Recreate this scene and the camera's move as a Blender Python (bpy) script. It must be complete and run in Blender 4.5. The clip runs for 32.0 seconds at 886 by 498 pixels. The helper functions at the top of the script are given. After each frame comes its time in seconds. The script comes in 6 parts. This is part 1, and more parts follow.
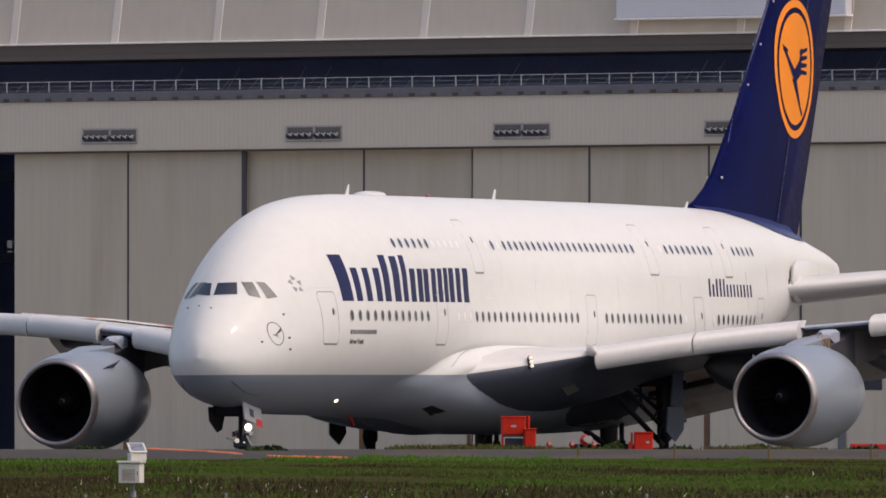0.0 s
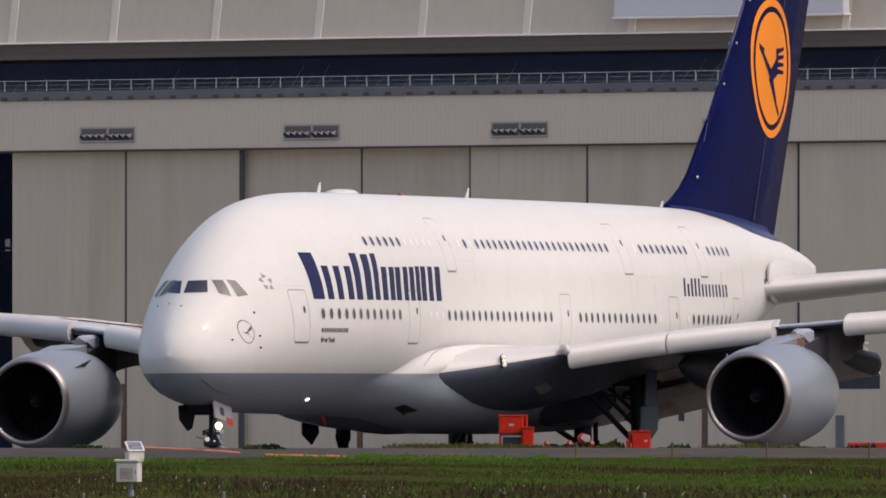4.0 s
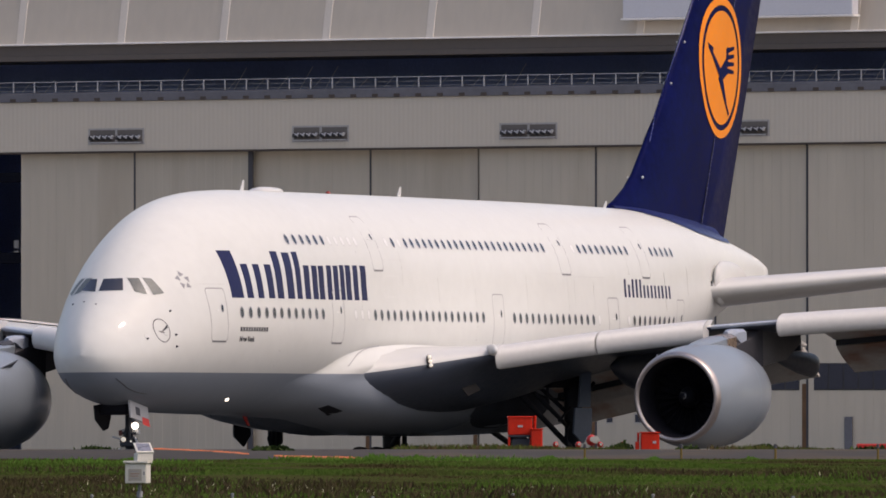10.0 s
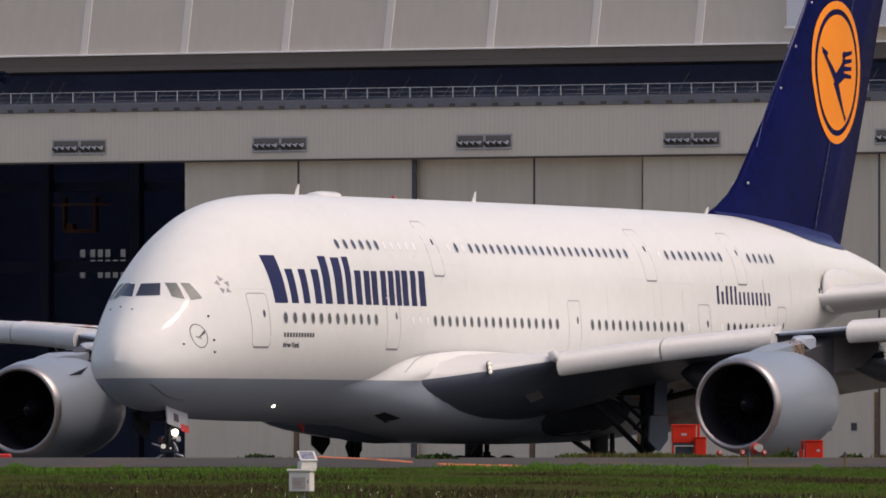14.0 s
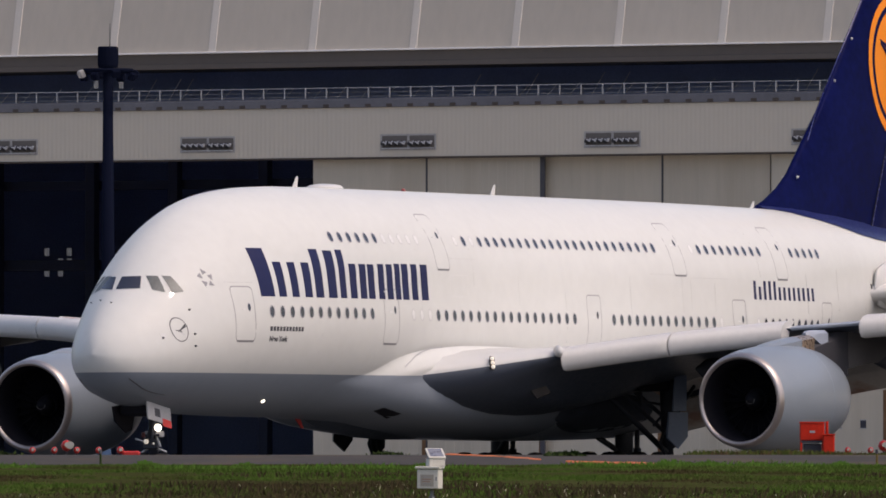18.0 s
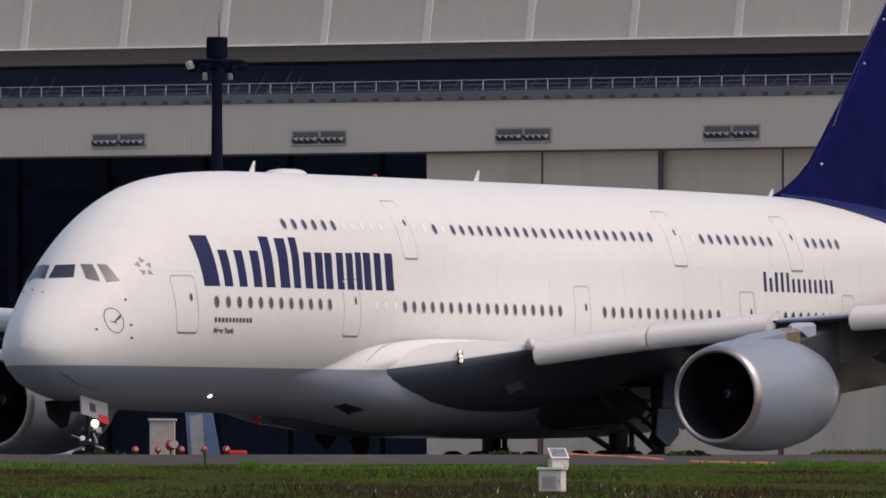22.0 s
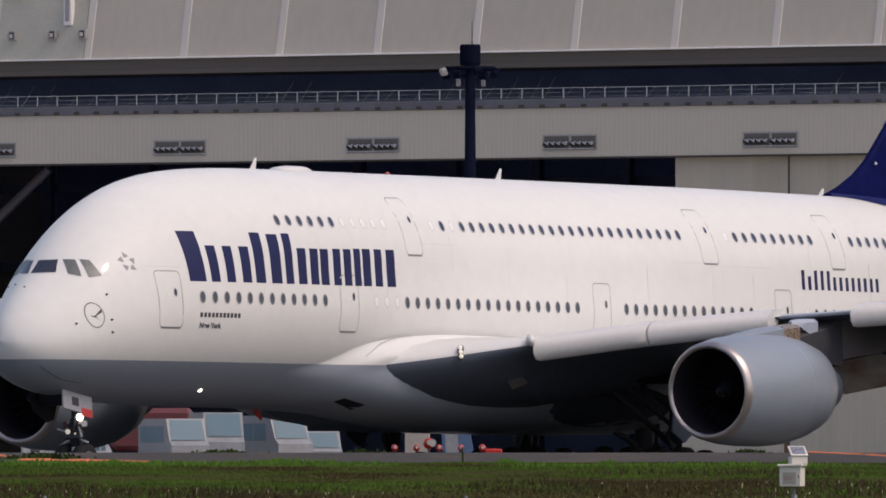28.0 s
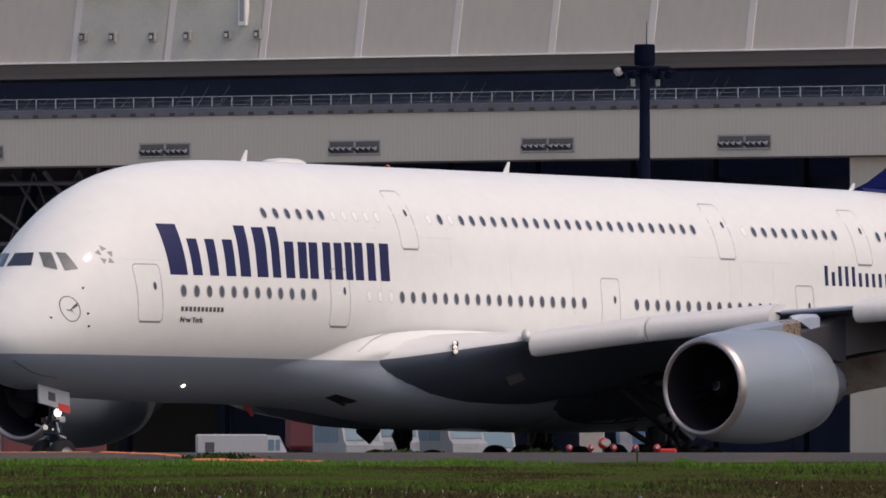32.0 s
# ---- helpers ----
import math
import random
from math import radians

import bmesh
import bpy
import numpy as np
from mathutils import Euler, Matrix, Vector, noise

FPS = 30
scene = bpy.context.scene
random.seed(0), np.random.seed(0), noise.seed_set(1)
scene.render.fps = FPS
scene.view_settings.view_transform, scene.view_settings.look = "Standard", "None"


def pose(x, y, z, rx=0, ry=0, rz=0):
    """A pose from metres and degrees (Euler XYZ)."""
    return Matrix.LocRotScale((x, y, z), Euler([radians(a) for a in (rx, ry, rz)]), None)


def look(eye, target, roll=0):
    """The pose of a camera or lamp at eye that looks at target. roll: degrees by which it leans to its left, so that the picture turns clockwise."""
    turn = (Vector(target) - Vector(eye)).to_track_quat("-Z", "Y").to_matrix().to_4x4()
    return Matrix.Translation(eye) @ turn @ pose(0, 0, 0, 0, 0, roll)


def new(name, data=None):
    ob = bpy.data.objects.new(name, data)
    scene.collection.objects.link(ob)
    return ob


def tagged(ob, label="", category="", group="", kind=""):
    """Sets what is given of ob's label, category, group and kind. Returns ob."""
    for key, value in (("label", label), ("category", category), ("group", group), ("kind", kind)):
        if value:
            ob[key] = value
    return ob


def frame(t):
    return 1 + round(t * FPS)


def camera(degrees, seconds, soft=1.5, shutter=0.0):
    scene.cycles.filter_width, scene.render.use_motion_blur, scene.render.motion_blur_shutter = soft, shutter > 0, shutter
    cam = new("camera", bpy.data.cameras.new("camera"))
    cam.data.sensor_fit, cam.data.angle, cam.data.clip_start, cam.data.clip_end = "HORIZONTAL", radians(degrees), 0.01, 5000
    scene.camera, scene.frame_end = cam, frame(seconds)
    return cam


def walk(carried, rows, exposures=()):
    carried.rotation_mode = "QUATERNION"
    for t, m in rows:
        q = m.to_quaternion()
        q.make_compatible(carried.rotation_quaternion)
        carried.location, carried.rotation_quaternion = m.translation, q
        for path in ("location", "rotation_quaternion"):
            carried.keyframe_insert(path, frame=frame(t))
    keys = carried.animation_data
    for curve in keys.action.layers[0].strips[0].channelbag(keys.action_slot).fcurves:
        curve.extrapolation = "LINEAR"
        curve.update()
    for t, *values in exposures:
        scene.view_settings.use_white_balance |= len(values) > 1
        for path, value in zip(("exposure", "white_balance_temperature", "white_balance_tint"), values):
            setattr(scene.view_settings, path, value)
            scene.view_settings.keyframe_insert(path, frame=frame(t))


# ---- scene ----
HEIGHT = 1.595


def view(ahead, turn, tilt):
    """Camera pose: metres moved ahead, degrees turned to the right, degrees tilted up."""
    return pose(0, ahead, HEIGHT, 90 + tilt, 0, -turn)


# ---- camera ----
cam = camera(3.4722, 32.0, soft=1.7)
walk(cam, [
    (0.0, view(0.0, 1.6814, 0.7303)), (0.5, view(0.0, 1.6765, 0.7306)), (1.0, view(0.0, 1.6764, 0.7307)),
    (1.5, view(0.0, 1.6752, 0.7295)), (2.0, view(0.0, 1.6742, 0.7268)), (2.5, view(0.0, 1.6859, 0.7276)),
    (4.5, view(0.0, 1.6900, 0.7222)), (5.0, view(0.0, 1.6882, 0.7120)), (5.5, view(0.0, 1.6811, 0.6992)),
    (6.0, view(0.0, 1.6682, 0.6956)), (6.5, view(0.0, 1.6580, 0.6964)), (7.0, view(0.0, 1.6668, 0.7008)),
    (7.5, view(0.0, 1.6685, 0.7014)), (8.0, view(0.0, 1.6740, 0.7062)), (8.5, view(0.0, 1.6785, 0.7145)),
    (9.0, view(0.0, 1.6824, 0.7166)), (9.5, view(0.0, 1.6786, 0.7218)), (10.0, view(0.0, 1.6557, 0.7306)),
    (10.5, view(0.0, 1.6353, 0.7355)), (11.0, view(0.0, 1.6011, 0.7430)), (11.5, view(0.0, 1.5191, 0.7489)),
    (12.0, view(0.0, 1.4062, 0.7588)), (12.5, view(0.0, 1.3000, 0.7672)), (13.0, view(0.0, 1.1650, 0.7661)),
    (13.5, view(0.0, 1.0646, 0.7634)), (15.5, view(0.0, 0.8898, 0.7623)), (16.0, view(0.0, 0.7731, 0.7612)),
    (16.5, view(0.0, 0.6547, 0.7577)), (17.0, view(0.0, 0.5896, 0.7558)), (17.5, view(0.0, 0.5699, 0.7546)),
    (18.0, view(0.0, 0.5111, 0.7522)), (18.5, view(0.0, 0.3835, 0.7510)), (19.0, view(0.0, 0.2802, 0.7435)),
    (19.5, view(0.0, 0.2223, 0.7348)), (20.0, view(0.0, 0.2094, 0.7295)), (20.5, view(0.0, 0.1725, 0.7348)),
    (21.0, view(0.0, 0.1527, 0.7405)), (21.5, view(4.5, 0.1303, 0.7473)), (22.0, view(16.5, 0.0662, 0.7488)),
    (22.5, view(18.0, -0.0278, 0.7414)), (23.0, view(18.0, -0.1865, 0.7375)), (23.5, view(14.7, -0.4745, 0.7257)),
    (24.0, view(7.0, -0.6338, 0.7209)), (24.5, view(2.6, -0.7102, 0.7225)), (25.0, view(0.0, -0.7720, 0.7221)),
    (25.5, view(0.0, -0.8168, 0.7312)), (26.0, view(0.0, -0.8363, 0.7429)), (26.5, view(0.0, -0.8389, 0.7532)),
    (28.5, view(0.0, -1.0044, 0.7358)), (29.0, view(0.0, -1.2906, 0.7294)), (29.5, view(0.0, -1.3977, 0.7300)),
    (30.0, view(0.0, -1.4319, 0.7281)), (30.5, view(0.0, -1.4583, 0.7277)), (31.0, view(0.0, -1.4641, 0.7345)),
    (31.5, view(0.0, -1.4974, 0.7409)), (32.0, view(0.0, -1.5929, 0.7430)),
], exposures=[(0.0, 0.43, 7300, 18), (12.0, .4, 7300, 18), (16.0, .36, 7300, 18), (20.0, .29, 7090, 18), (26.0, .29, 7090, 18), (30.0, 0.34, 7090, 18), (32.0, 0.34, 7090, 18)])

# ---- world and sun ----
SUN_UP, SUN_ROUND = radians(55), radians(115)
world = bpy.data.worlds.new("sky")
scene.world = world
world.use_nodes = True
wn = world.node_tree.nodes
sky = wn.new("ShaderNodeTexSky")
sky.sky_type, sky.sun_disc = "NISHITA", False
sky.sun_elevation, sky.sun_rotation = SUN_UP, SUN_ROUND
sky.air_density, sky.dust_density, sky.ozone_density = 1.0, 3.4, 1.0
wn["Background"].inputs["Strength"].default_value = 0.15
world.node_tree.links.new(sky.outputs[0], wn["Background"].inputs["Color"])
sun = new("sun", bpy.data.lights.new("sun", "SUN"))
sun.data.energy, sun.data.angle, sun.data.color = .63, radians(2.5), (1.0, .95, .88)
to_sun = Vector((math.sin(SUN_ROUND) * math.cos(SUN_UP), math.cos(SUN_ROUND) * math.cos(SUN_UP), math.sin(SUN_UP)))
sun.matrix_world = look(to_sun * 300, (0, 0, 0))


# ---- materials ----
def surface(name, colour, rough=.5, metal=0.0, vary=.12, coarse=.25, fine=9.0, bump=0.0, coat=0.0, stain=None, spread=(.52, .7), stretch=(1, 1, 1), island=0.0, each=0.0, even=.07, spec=.5):
    """Paint or stuff with two scales of unevenness and, where given, stains of another colour."""
    m = bpy.data.materials.new(name)
    m.use_nodes = True
    n, l = m.node_tree.nodes, m.node_tree.links
    b = n["Principled BSDF"]
    b.inputs["Metallic"].default_value = metal
    b.inputs["Coat Weight"].default_value = coat
    b.inputs["Coat Roughness"].default_value = .04
    b.inputs["Specular IOR Level"].default_value = spec if rough < .75 else .15 if rough < .92 else 0.0
    at = n.new("ShaderNodeTexCoord")
    mp = n.new("ShaderNodeMapping")
    mp.inputs["Scale"].default_value = stretch
    l.new(at.outputs["Object"], mp.inputs["Vector"])
    noises = []
    for scale, detail in ((coarse, 4), (fine, 3)):
        t = n.new("ShaderNodeTexNoise")
        t.inputs["Scale"].default_value, t.inputs["Detail"].default_value = scale, detail
        l.new(mp.outputs[0], t.inputs["Vector"])
        noises.append(t)
    add = n.new("ShaderNodeMath")
    add.operation = "ADD"
    l.new(noises[0].outputs["Fac"], add.inputs[0])
    l.new(noises[1].outputs["Fac"], add.inputs[1])
    last = add.outputs[0]
    for amount, node, socket in ((island, "ShaderNodeNewGeometry", "Random Per Island"), (each, "ShaderNodeObjectInfo", "Random")):
        if amount:
            r = n.new(node)
            k = n.new("ShaderNodeMath")
            k.operation = "MULTIPLY_ADD"
            k.inputs[1].default_value = amount
            l.new(r.outputs[socket], k.inputs[0])
            l.new(last, k.inputs[2])
            last = k.outputs[0]
    rng = n.new("ShaderNodeMapRange")
    rng.inputs["From Min"].default_value, rng.inputs["From Max"].default_value = .6, 1.4 + island + each
    rng.inputs["To Min"].default_value, rng.inputs["To Max"].default_value = 1 - vary, 1 + vary
    l.new(last, rng.inputs["Value"])
    mul = n.new("ShaderNodeMix")
    mul.data_type, mul.blend_type = "RGBA", "MULTIPLY"
    mul.inputs["Factor"].default_value = 1
    mul.inputs["A"].default_value = (*colour, 1)
    l.new(rng.outputs[0], mul.inputs["B"])
    out = mul.outputs["Result"]
    if stain:
        ramp = n.new("ShaderNodeMapRange")
        ramp.inputs["From Min"].default_value, ramp.inputs["From Max"].default_value = spread
        l.new(noises[0].outputs["Fac"], ramp.inputs["Value"])
        mix = n.new("ShaderNodeMix")
        mix.data_type = "RGBA"
        mix.inputs["B"].default_value = (*stain, 1)
        l.new(ramp.outputs[0], mix.inputs["Factor"])
        l.new(out, mix.inputs["A"])
        out = mix.outputs["Result"]
    l.new(out, b.inputs["Base Color"])
    rr = n.new("ShaderNodeMapRange")
    rr.inputs["From Min"].default_value, rr.inputs["From Max"].default_value = .3, .7
    rr.inputs["To Min"].default_value, rr.inputs["To Max"].default_value = max(rough - even, .02), min(rough + even, 1)
    l.new(noises[1].outputs["Fac"], rr.inputs["Value"])
    l.new(rr.outputs[0], b.inputs["Roughness"])
    if bump:
        bp = n.new("ShaderNodeBump")
        bp.inputs["Strength"].default_value, bp.inputs["Distance"].default_value = .5, bump
        l.new(noises[1].outputs["Fac"], bp.inputs["Height"])
        l.new(bp.outputs[0], b.inputs["Normal"])
    return m


def glow(name, colour, strength):
    m = bpy.data.materials.new(name)
    m.use_nodes = True
    b = m.node_tree.nodes["Principled BSDF"]
    b.inputs["Base Color"].default_value = (*colour, 1)
    b.inputs["Emission Color"].default_value = (*colour, 1)
    b.inputs["Emission Strength"].default_value = strength
    return m


def split_paint(name, upper, lower, line, rough):
    """Hull paint: one colour above the waterline, another below, lightly uneven, with frame lines."""
    m = surface(name, upper, rough, vary=.035, coarse=.35, fine=2.2, coat=.3, even=.02, spec=.05)
    n, l = m.node_tree.nodes, m.node_tree.links
    mul = [k for k in n if k.type == "MIX" and k.blend_type == "MULTIPLY"][0]
    at = [k for k in n if k.type == "TEX_COORD"][0]
    sep = n.new("ShaderNodeSeparateXYZ")
    l.new(at.outputs["Object"], sep.inputs[0])
    low = n.new("ShaderNodeMath")
    low.operation = "LESS_THAN"
    low.inputs[1].default_value = line
    l.new(sep.outputs["Z"], low.inputs[0])
    mix = n.new("ShaderNodeMix")
    mix.data_type = "RGBA"
    mix.inputs["A"].default_value, mix.inputs["B"].default_value = (*upper, 1), (*lower, 1)
    l.new(low.outputs[0], mix.inputs["Factor"])
    l.new(mix.outputs["Result"], mul.inputs["A"])
    return m


HULL = split_paint("hull_paint", (.635, .64, .62), (.215, .245, .29), 3.97, .5)
WHITE = surface("white_paint", (.6, .596, .582), .5, vary=.03, coarse=.6, fine=2, coat=.4, even=.02, spec=.2)
# darker than the belly grey: shade under the wing is in this colour
WING_SHADE_GREY = surface("wing_shade_grey", (.055, .068, .095), .4, vary=.08, coarse=.5, fine=5)
SLAT = surface("slat_paint", (.56, .555, .545), .4, vary=.06, coarse=.5, fine=6)
# both fairing greys are darkened to hold the shade under the wing
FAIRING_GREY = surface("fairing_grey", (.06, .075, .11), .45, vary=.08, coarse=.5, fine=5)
FAIRING_SHADE = surface("fairing_shade", (.03, .037, .055), .45, vary=.1, coarse=.5, fine=5)
COWL = surface("cowl_paint", (.205, .24, .28), .38, vary=.03, coarse=.6, fine=2, coat=.3, even=.02)
LIP = surface("bare_metal", (.4, .36, .35), .36, .85, vary=.08, coarse=1.5, fine=12)
# near-black: the shade inside intakes and hollows is put into these two colours
DUCT = surface("hollow_shade", (.011, .011, .016), .8, vary=.15, coarse=2, fine=20)
BLADE = surface("blade_shade", (.006, .006, .009), .7, .0, vary=.1, spec=.2)
BLUE = surface("blue_paint", (.0035, .006, .05), .34, vary=.4, coarse=.22, fine=3, even=.05, spec=.012)
TITLE = surface("title_blue", (.006, .009, .062), .4, vary=.06, spec=.2)
SKIRT_BLUE = surface("skirt_blue", (.012, .018, .1), .35, vary=.2, coarse=.3, spec=.2)
ORANGE = surface("yellow_orange_paint", (.82, .24, .006), .45, vary=.08, coarse=.6, spec=.2)
# paler and more uneven than PANE: the side panes' reflection is painted in
SIDE_PANE = surface("side_pane_sheen", (.085, .1, .105), .4, vary=.35, coarse=1.5)
PANE = surface("dark_pane", (.025, .03, .05), .12, vary=.1, coat=.3)
SHADE = surface("window_frame_grey", (.3, .3, .32), .5)
BLANK = surface("plugged_window", (.68, .68, .67), .5)
PLUG_RIM = surface("plugged_rim", (.5, .5, .5), .5)
PYLON_DARK = surface("pylon_grey", (.032, .032, .04), .6, vary=.2, coarse=1, fine=8)
BAY_SHADE = surface("bay_shade_navy", (.04, .048, .068), .8, vary=.3, coarse=1, fine=6)
SKIN_SEAM = surface("skin_seam", (.555, .555, .54), .5)
GAP_GREY = surface("gap_grey", (.3, .34, .41), .45, vary=.06, coarse=.8, fine=6)
# pale flap paint; its reddish stain paints a warm reflection
FLAP = surface("flap_paint_red_sheen", (.62, .585, .54), .5, vary=.12, coarse=.6, fine=6, stain=(.42, .25, .18), spread=(.5, .66))
BELLY_GREY = surface("belly_grey", (.215, .245, .29), .35, vary=.06, coarse=.5, fine=5)
HATCH = surface("hatch_paint", (.062, .052, .046), .5)
LINE = surface("door_seam", (.3, .3, .31), .6)
RUBBER = surface("tyre_rubber", (.02, .02, .022), .85, vary=.2, fine=30)
GEAR_DOOR = surface("gear_door_grey", (.2, .26, .37), .5, vary=.1, coarse=1)
GEAR = surface("gear_metal", (.026, .031, .045), .6, .1, vary=.2, coarse=2, fine=20)
GEAR_PALE = surface("gear_paint", (.5, .51, .53), .5, vary=.12, coarse=2)
RED = surface("red_paint", (.6, .03, .02), .45, vary=.12)
MARK = surface("dark_marking", (.05, .05, .06), .6)
STAR_GREY = surface("star_grey", (.24, .24, .26), .5)
GREY_MARK = surface("grey_marking", (.4, .4, .42), .6)
LAMP = glow("landing_lamp", (1, .93, .8), 2.6)
PYLON_TAIL = surface("pylon_tail_grey", (.075, .072, .074), .5, vary=.2, coarse=1, fine=8)
PYLON_METAL = surface("pylon_metal", (.36, .27, .2), .3, .7, vary=.3, coarse=1.2, fine=8)
LAMP_DIM = glow("wing_lamp", (.9, .85, .75), .3)
BEACON = surface("beacon_glass", (.3, .05, .04), .3)

DOOR_PAINT = surface("hangar_door_paint", (.465, .417, .338), .7, vary=.14, coarse=.3, fine=1.8, stretch=(1, 1, .12), each=.5, stain=(.34, .29, .22), spread=(.56, .85))
CLAD = surface("hangar_cladding", (.52, .468, .39), .65, vary=.035, coarse=.08, fine=2.5, stretch=(1, 1, .3))
CLAD_UP = surface("roof_cladding", (.475, .425, .358), .65, vary=.08, coarse=.07, fine=2.0, stretch=(1, 1, .3))
RIB = surface("roof_rib", (.6, .55, .485), .6, vary=.08)
FASCIA = surface("eaves_brown", (.1, .084, .074), .7, vary=.15, coarse=.1, fine=2)
EDGE = surface("eaves_edge", (.8, .77, .74), .6)
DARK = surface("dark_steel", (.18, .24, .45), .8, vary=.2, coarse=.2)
LEDGE = surface("ledge_grey", (.125, .125, .142), .7, vary=.2, coarse=.3, fine=4)
RAILING = surface("railing_paint", (.45, .445, .45), .5)
WIRE = surface("wire_grey", (.42, .44, .48), .6)
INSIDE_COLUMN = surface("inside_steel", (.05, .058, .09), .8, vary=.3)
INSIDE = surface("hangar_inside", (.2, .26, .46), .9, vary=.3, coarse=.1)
STEEL = surface("truss_steel", (.15, .145, .16), .7, vary=.2, coarse=.4)
CRANE = surface("crane_ochre", (.13, .05, .02), .7, vary=.2)
UNIT = surface("floodlight_grey", (.34, .33, .32), .5, .1, vary=.2, coarse=3)
# brown of the thin shadow under the fascia, also worn by the ledge brackets
FOOT_SHADE = surface("fascia_shadow_brown", (.075, .062, .055), .8)
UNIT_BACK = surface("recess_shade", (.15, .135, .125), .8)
GREENISH = surface("roof_panel_greenish", (.45, .43, .36), .6, vary=.1, coarse=.4, fine=4, stain=(.42, .38, .31), spread=(.6, .8))
SILVER = surface("lamp_hood", (.5, .5, .52), .4, .2, vary=.15, coarse=3)
SIGNBOARD = surface("sign_board_grey", (.6, .6, .64), .5, vary=.06)
STREAK = surface("rust_streak", (.16, .09, .05), .9, vary=.3, coarse=.4, fine=3)
MAST = surface("mast_paint", (.006, .008, .018), .95, vary=.2)
GRASS = surface("grass", (.071, .124, .024), .95, vary=.3, coarse=.7, fine=2.2, island=.1, stain=(.062, .05, .024), spread=(.48, .62), stretch=(.35, .06, 1))
SOIL = surface("grass_ground", (.045, .05, .018), .95, vary=.4, coarse=.15, fine=3, bump=.03)
ASPHALT = surface("asphalt", (.05, .043, .038), .9, vary=.3, coarse=.6, fine=5, bump=.004, stain=(.075, .055, .035), spread=(.5, .66), stretch=(.6, .12, 1))
TAXIWAY = surface("taxiway_asphalt", (.1, .097, .092), .9, vary=.2, coarse=.06, fine=5)
CONCRETE = surface("apron_concrete", (.3, .29, .275), .9, vary=.15, coarse=.05, fine=3)
DRY = surface("dry_grass", (.058, .046, .026), .95, vary=.4, coarse=.7, fine=2.2, island=.6)
CREST = surface("weed_olive", (.075, .1, .025), .95, vary=.4, coarse=.7, fine=2.2, island=.5, stain=(.085, .06, .032), spread=(.45, .6))
TUFT = surface("tuft_green", (.085, .175, .03), .95, vary=.4, coarse=.7, fine=2.2, island=.4)
FLOWER = surface("flower_white", (.6, .58, .4), .8)
CABINET = surface("orange_cabinet", (.48, .02, .006), .5, vary=.2, coarse=2.5, fine=14, spec=.2)
LAMP_RED = surface("red_lamp_body", (.42, .016, .012), .35, vary=.15)
REFLECTOR = surface("lamp_glass", (.8, .8, .8), .1, .7)
PAINT_MARK = surface("orange_ground_paint", (.62, .17, .06), .85, vary=.4, coarse=1.9, fine=6, stain=(.12, .08, .055), spread=(.52, .66))
BOX_PAINT = surface("box_cream", (.62, .6, .54), .5, vary=.1, coarse=3, fine=25)
LOUVRE = surface("box_panel", (.38, .35, .3), .6, vary=.15)
UNIT_DARK = surface("fitting_grey", (.022, .022, .026), .6, vary=.2)
POST = surface("galvanised", (.2, .21, .22), .6, .3, vary=.2)
VAN = surface("vehicle_white", (.31, .32, .33), .4, vary=.05)
# white dulled to grey, so that haze sits in the colour
VAN_HAZE_GREY = surface("vehicle_haze_grey", (.21, .22, .235), .45, vary=.2, coarse=.8, fine=4)
VAN_BLUE = surface("vehicle_glass", (.1, .17, .21), .5, vary=.03, even=0.0, spec=.25)
VAN_RED = surface("vehicle_red", (.1, .02, .022), .45, vary=.1)
# cream darkened for haze, as is the cart's blue further down
SHELTER = surface("shelter_cream", (.3, .275, .24), .6, vary=.2, coarse=.8, fine=4)
BUSH = surface("bush_leaf", (.028, .05, .011), .8, vary=.4, island=.8)


# ---- building blocks ----
def mesh(name, verts, faces, mats, smooth=False, which=None):
    me = bpy.data.meshes.new(name)
    me.from_pydata([tuple(v) for v in verts], [], faces)
    for m in mats if isinstance(mats, (list, tuple)) else [mats]:
        me.materials.append(m)
    if which is not None:
        me.polygons.foreach_set("material_index", which)
    if smooth:
        me.polygons.foreach_set("use_smooth", [True] * len(me.polygons))
    me.validate()
    me.update()
    return me


def part(name, me, parent=None, label="", at=None):
    """One mesh object, under a thing or a part."""
    ob = new(name, me)
    ob.parent = parent
    if at is not None:
        ob.matrix_basis = at
    if label:
        ob["label"] = label
    return ob


def thing(name, label, category, group="", kind="", at=None):
    """An empty that carries a thing's parts."""
    ob = new(name)
    ob.empty_display_size = .5
    if at is not None:
        ob.matrix_basis = at
    return tagged(ob, label, category, group, kind)


def join(*pieces):
    verts, faces = [], []
    for v, f in pieces:
        k = len(verts)
        verts += list(v)
        faces += [tuple(i + k for i in q) for q in f]
    return verts, faces


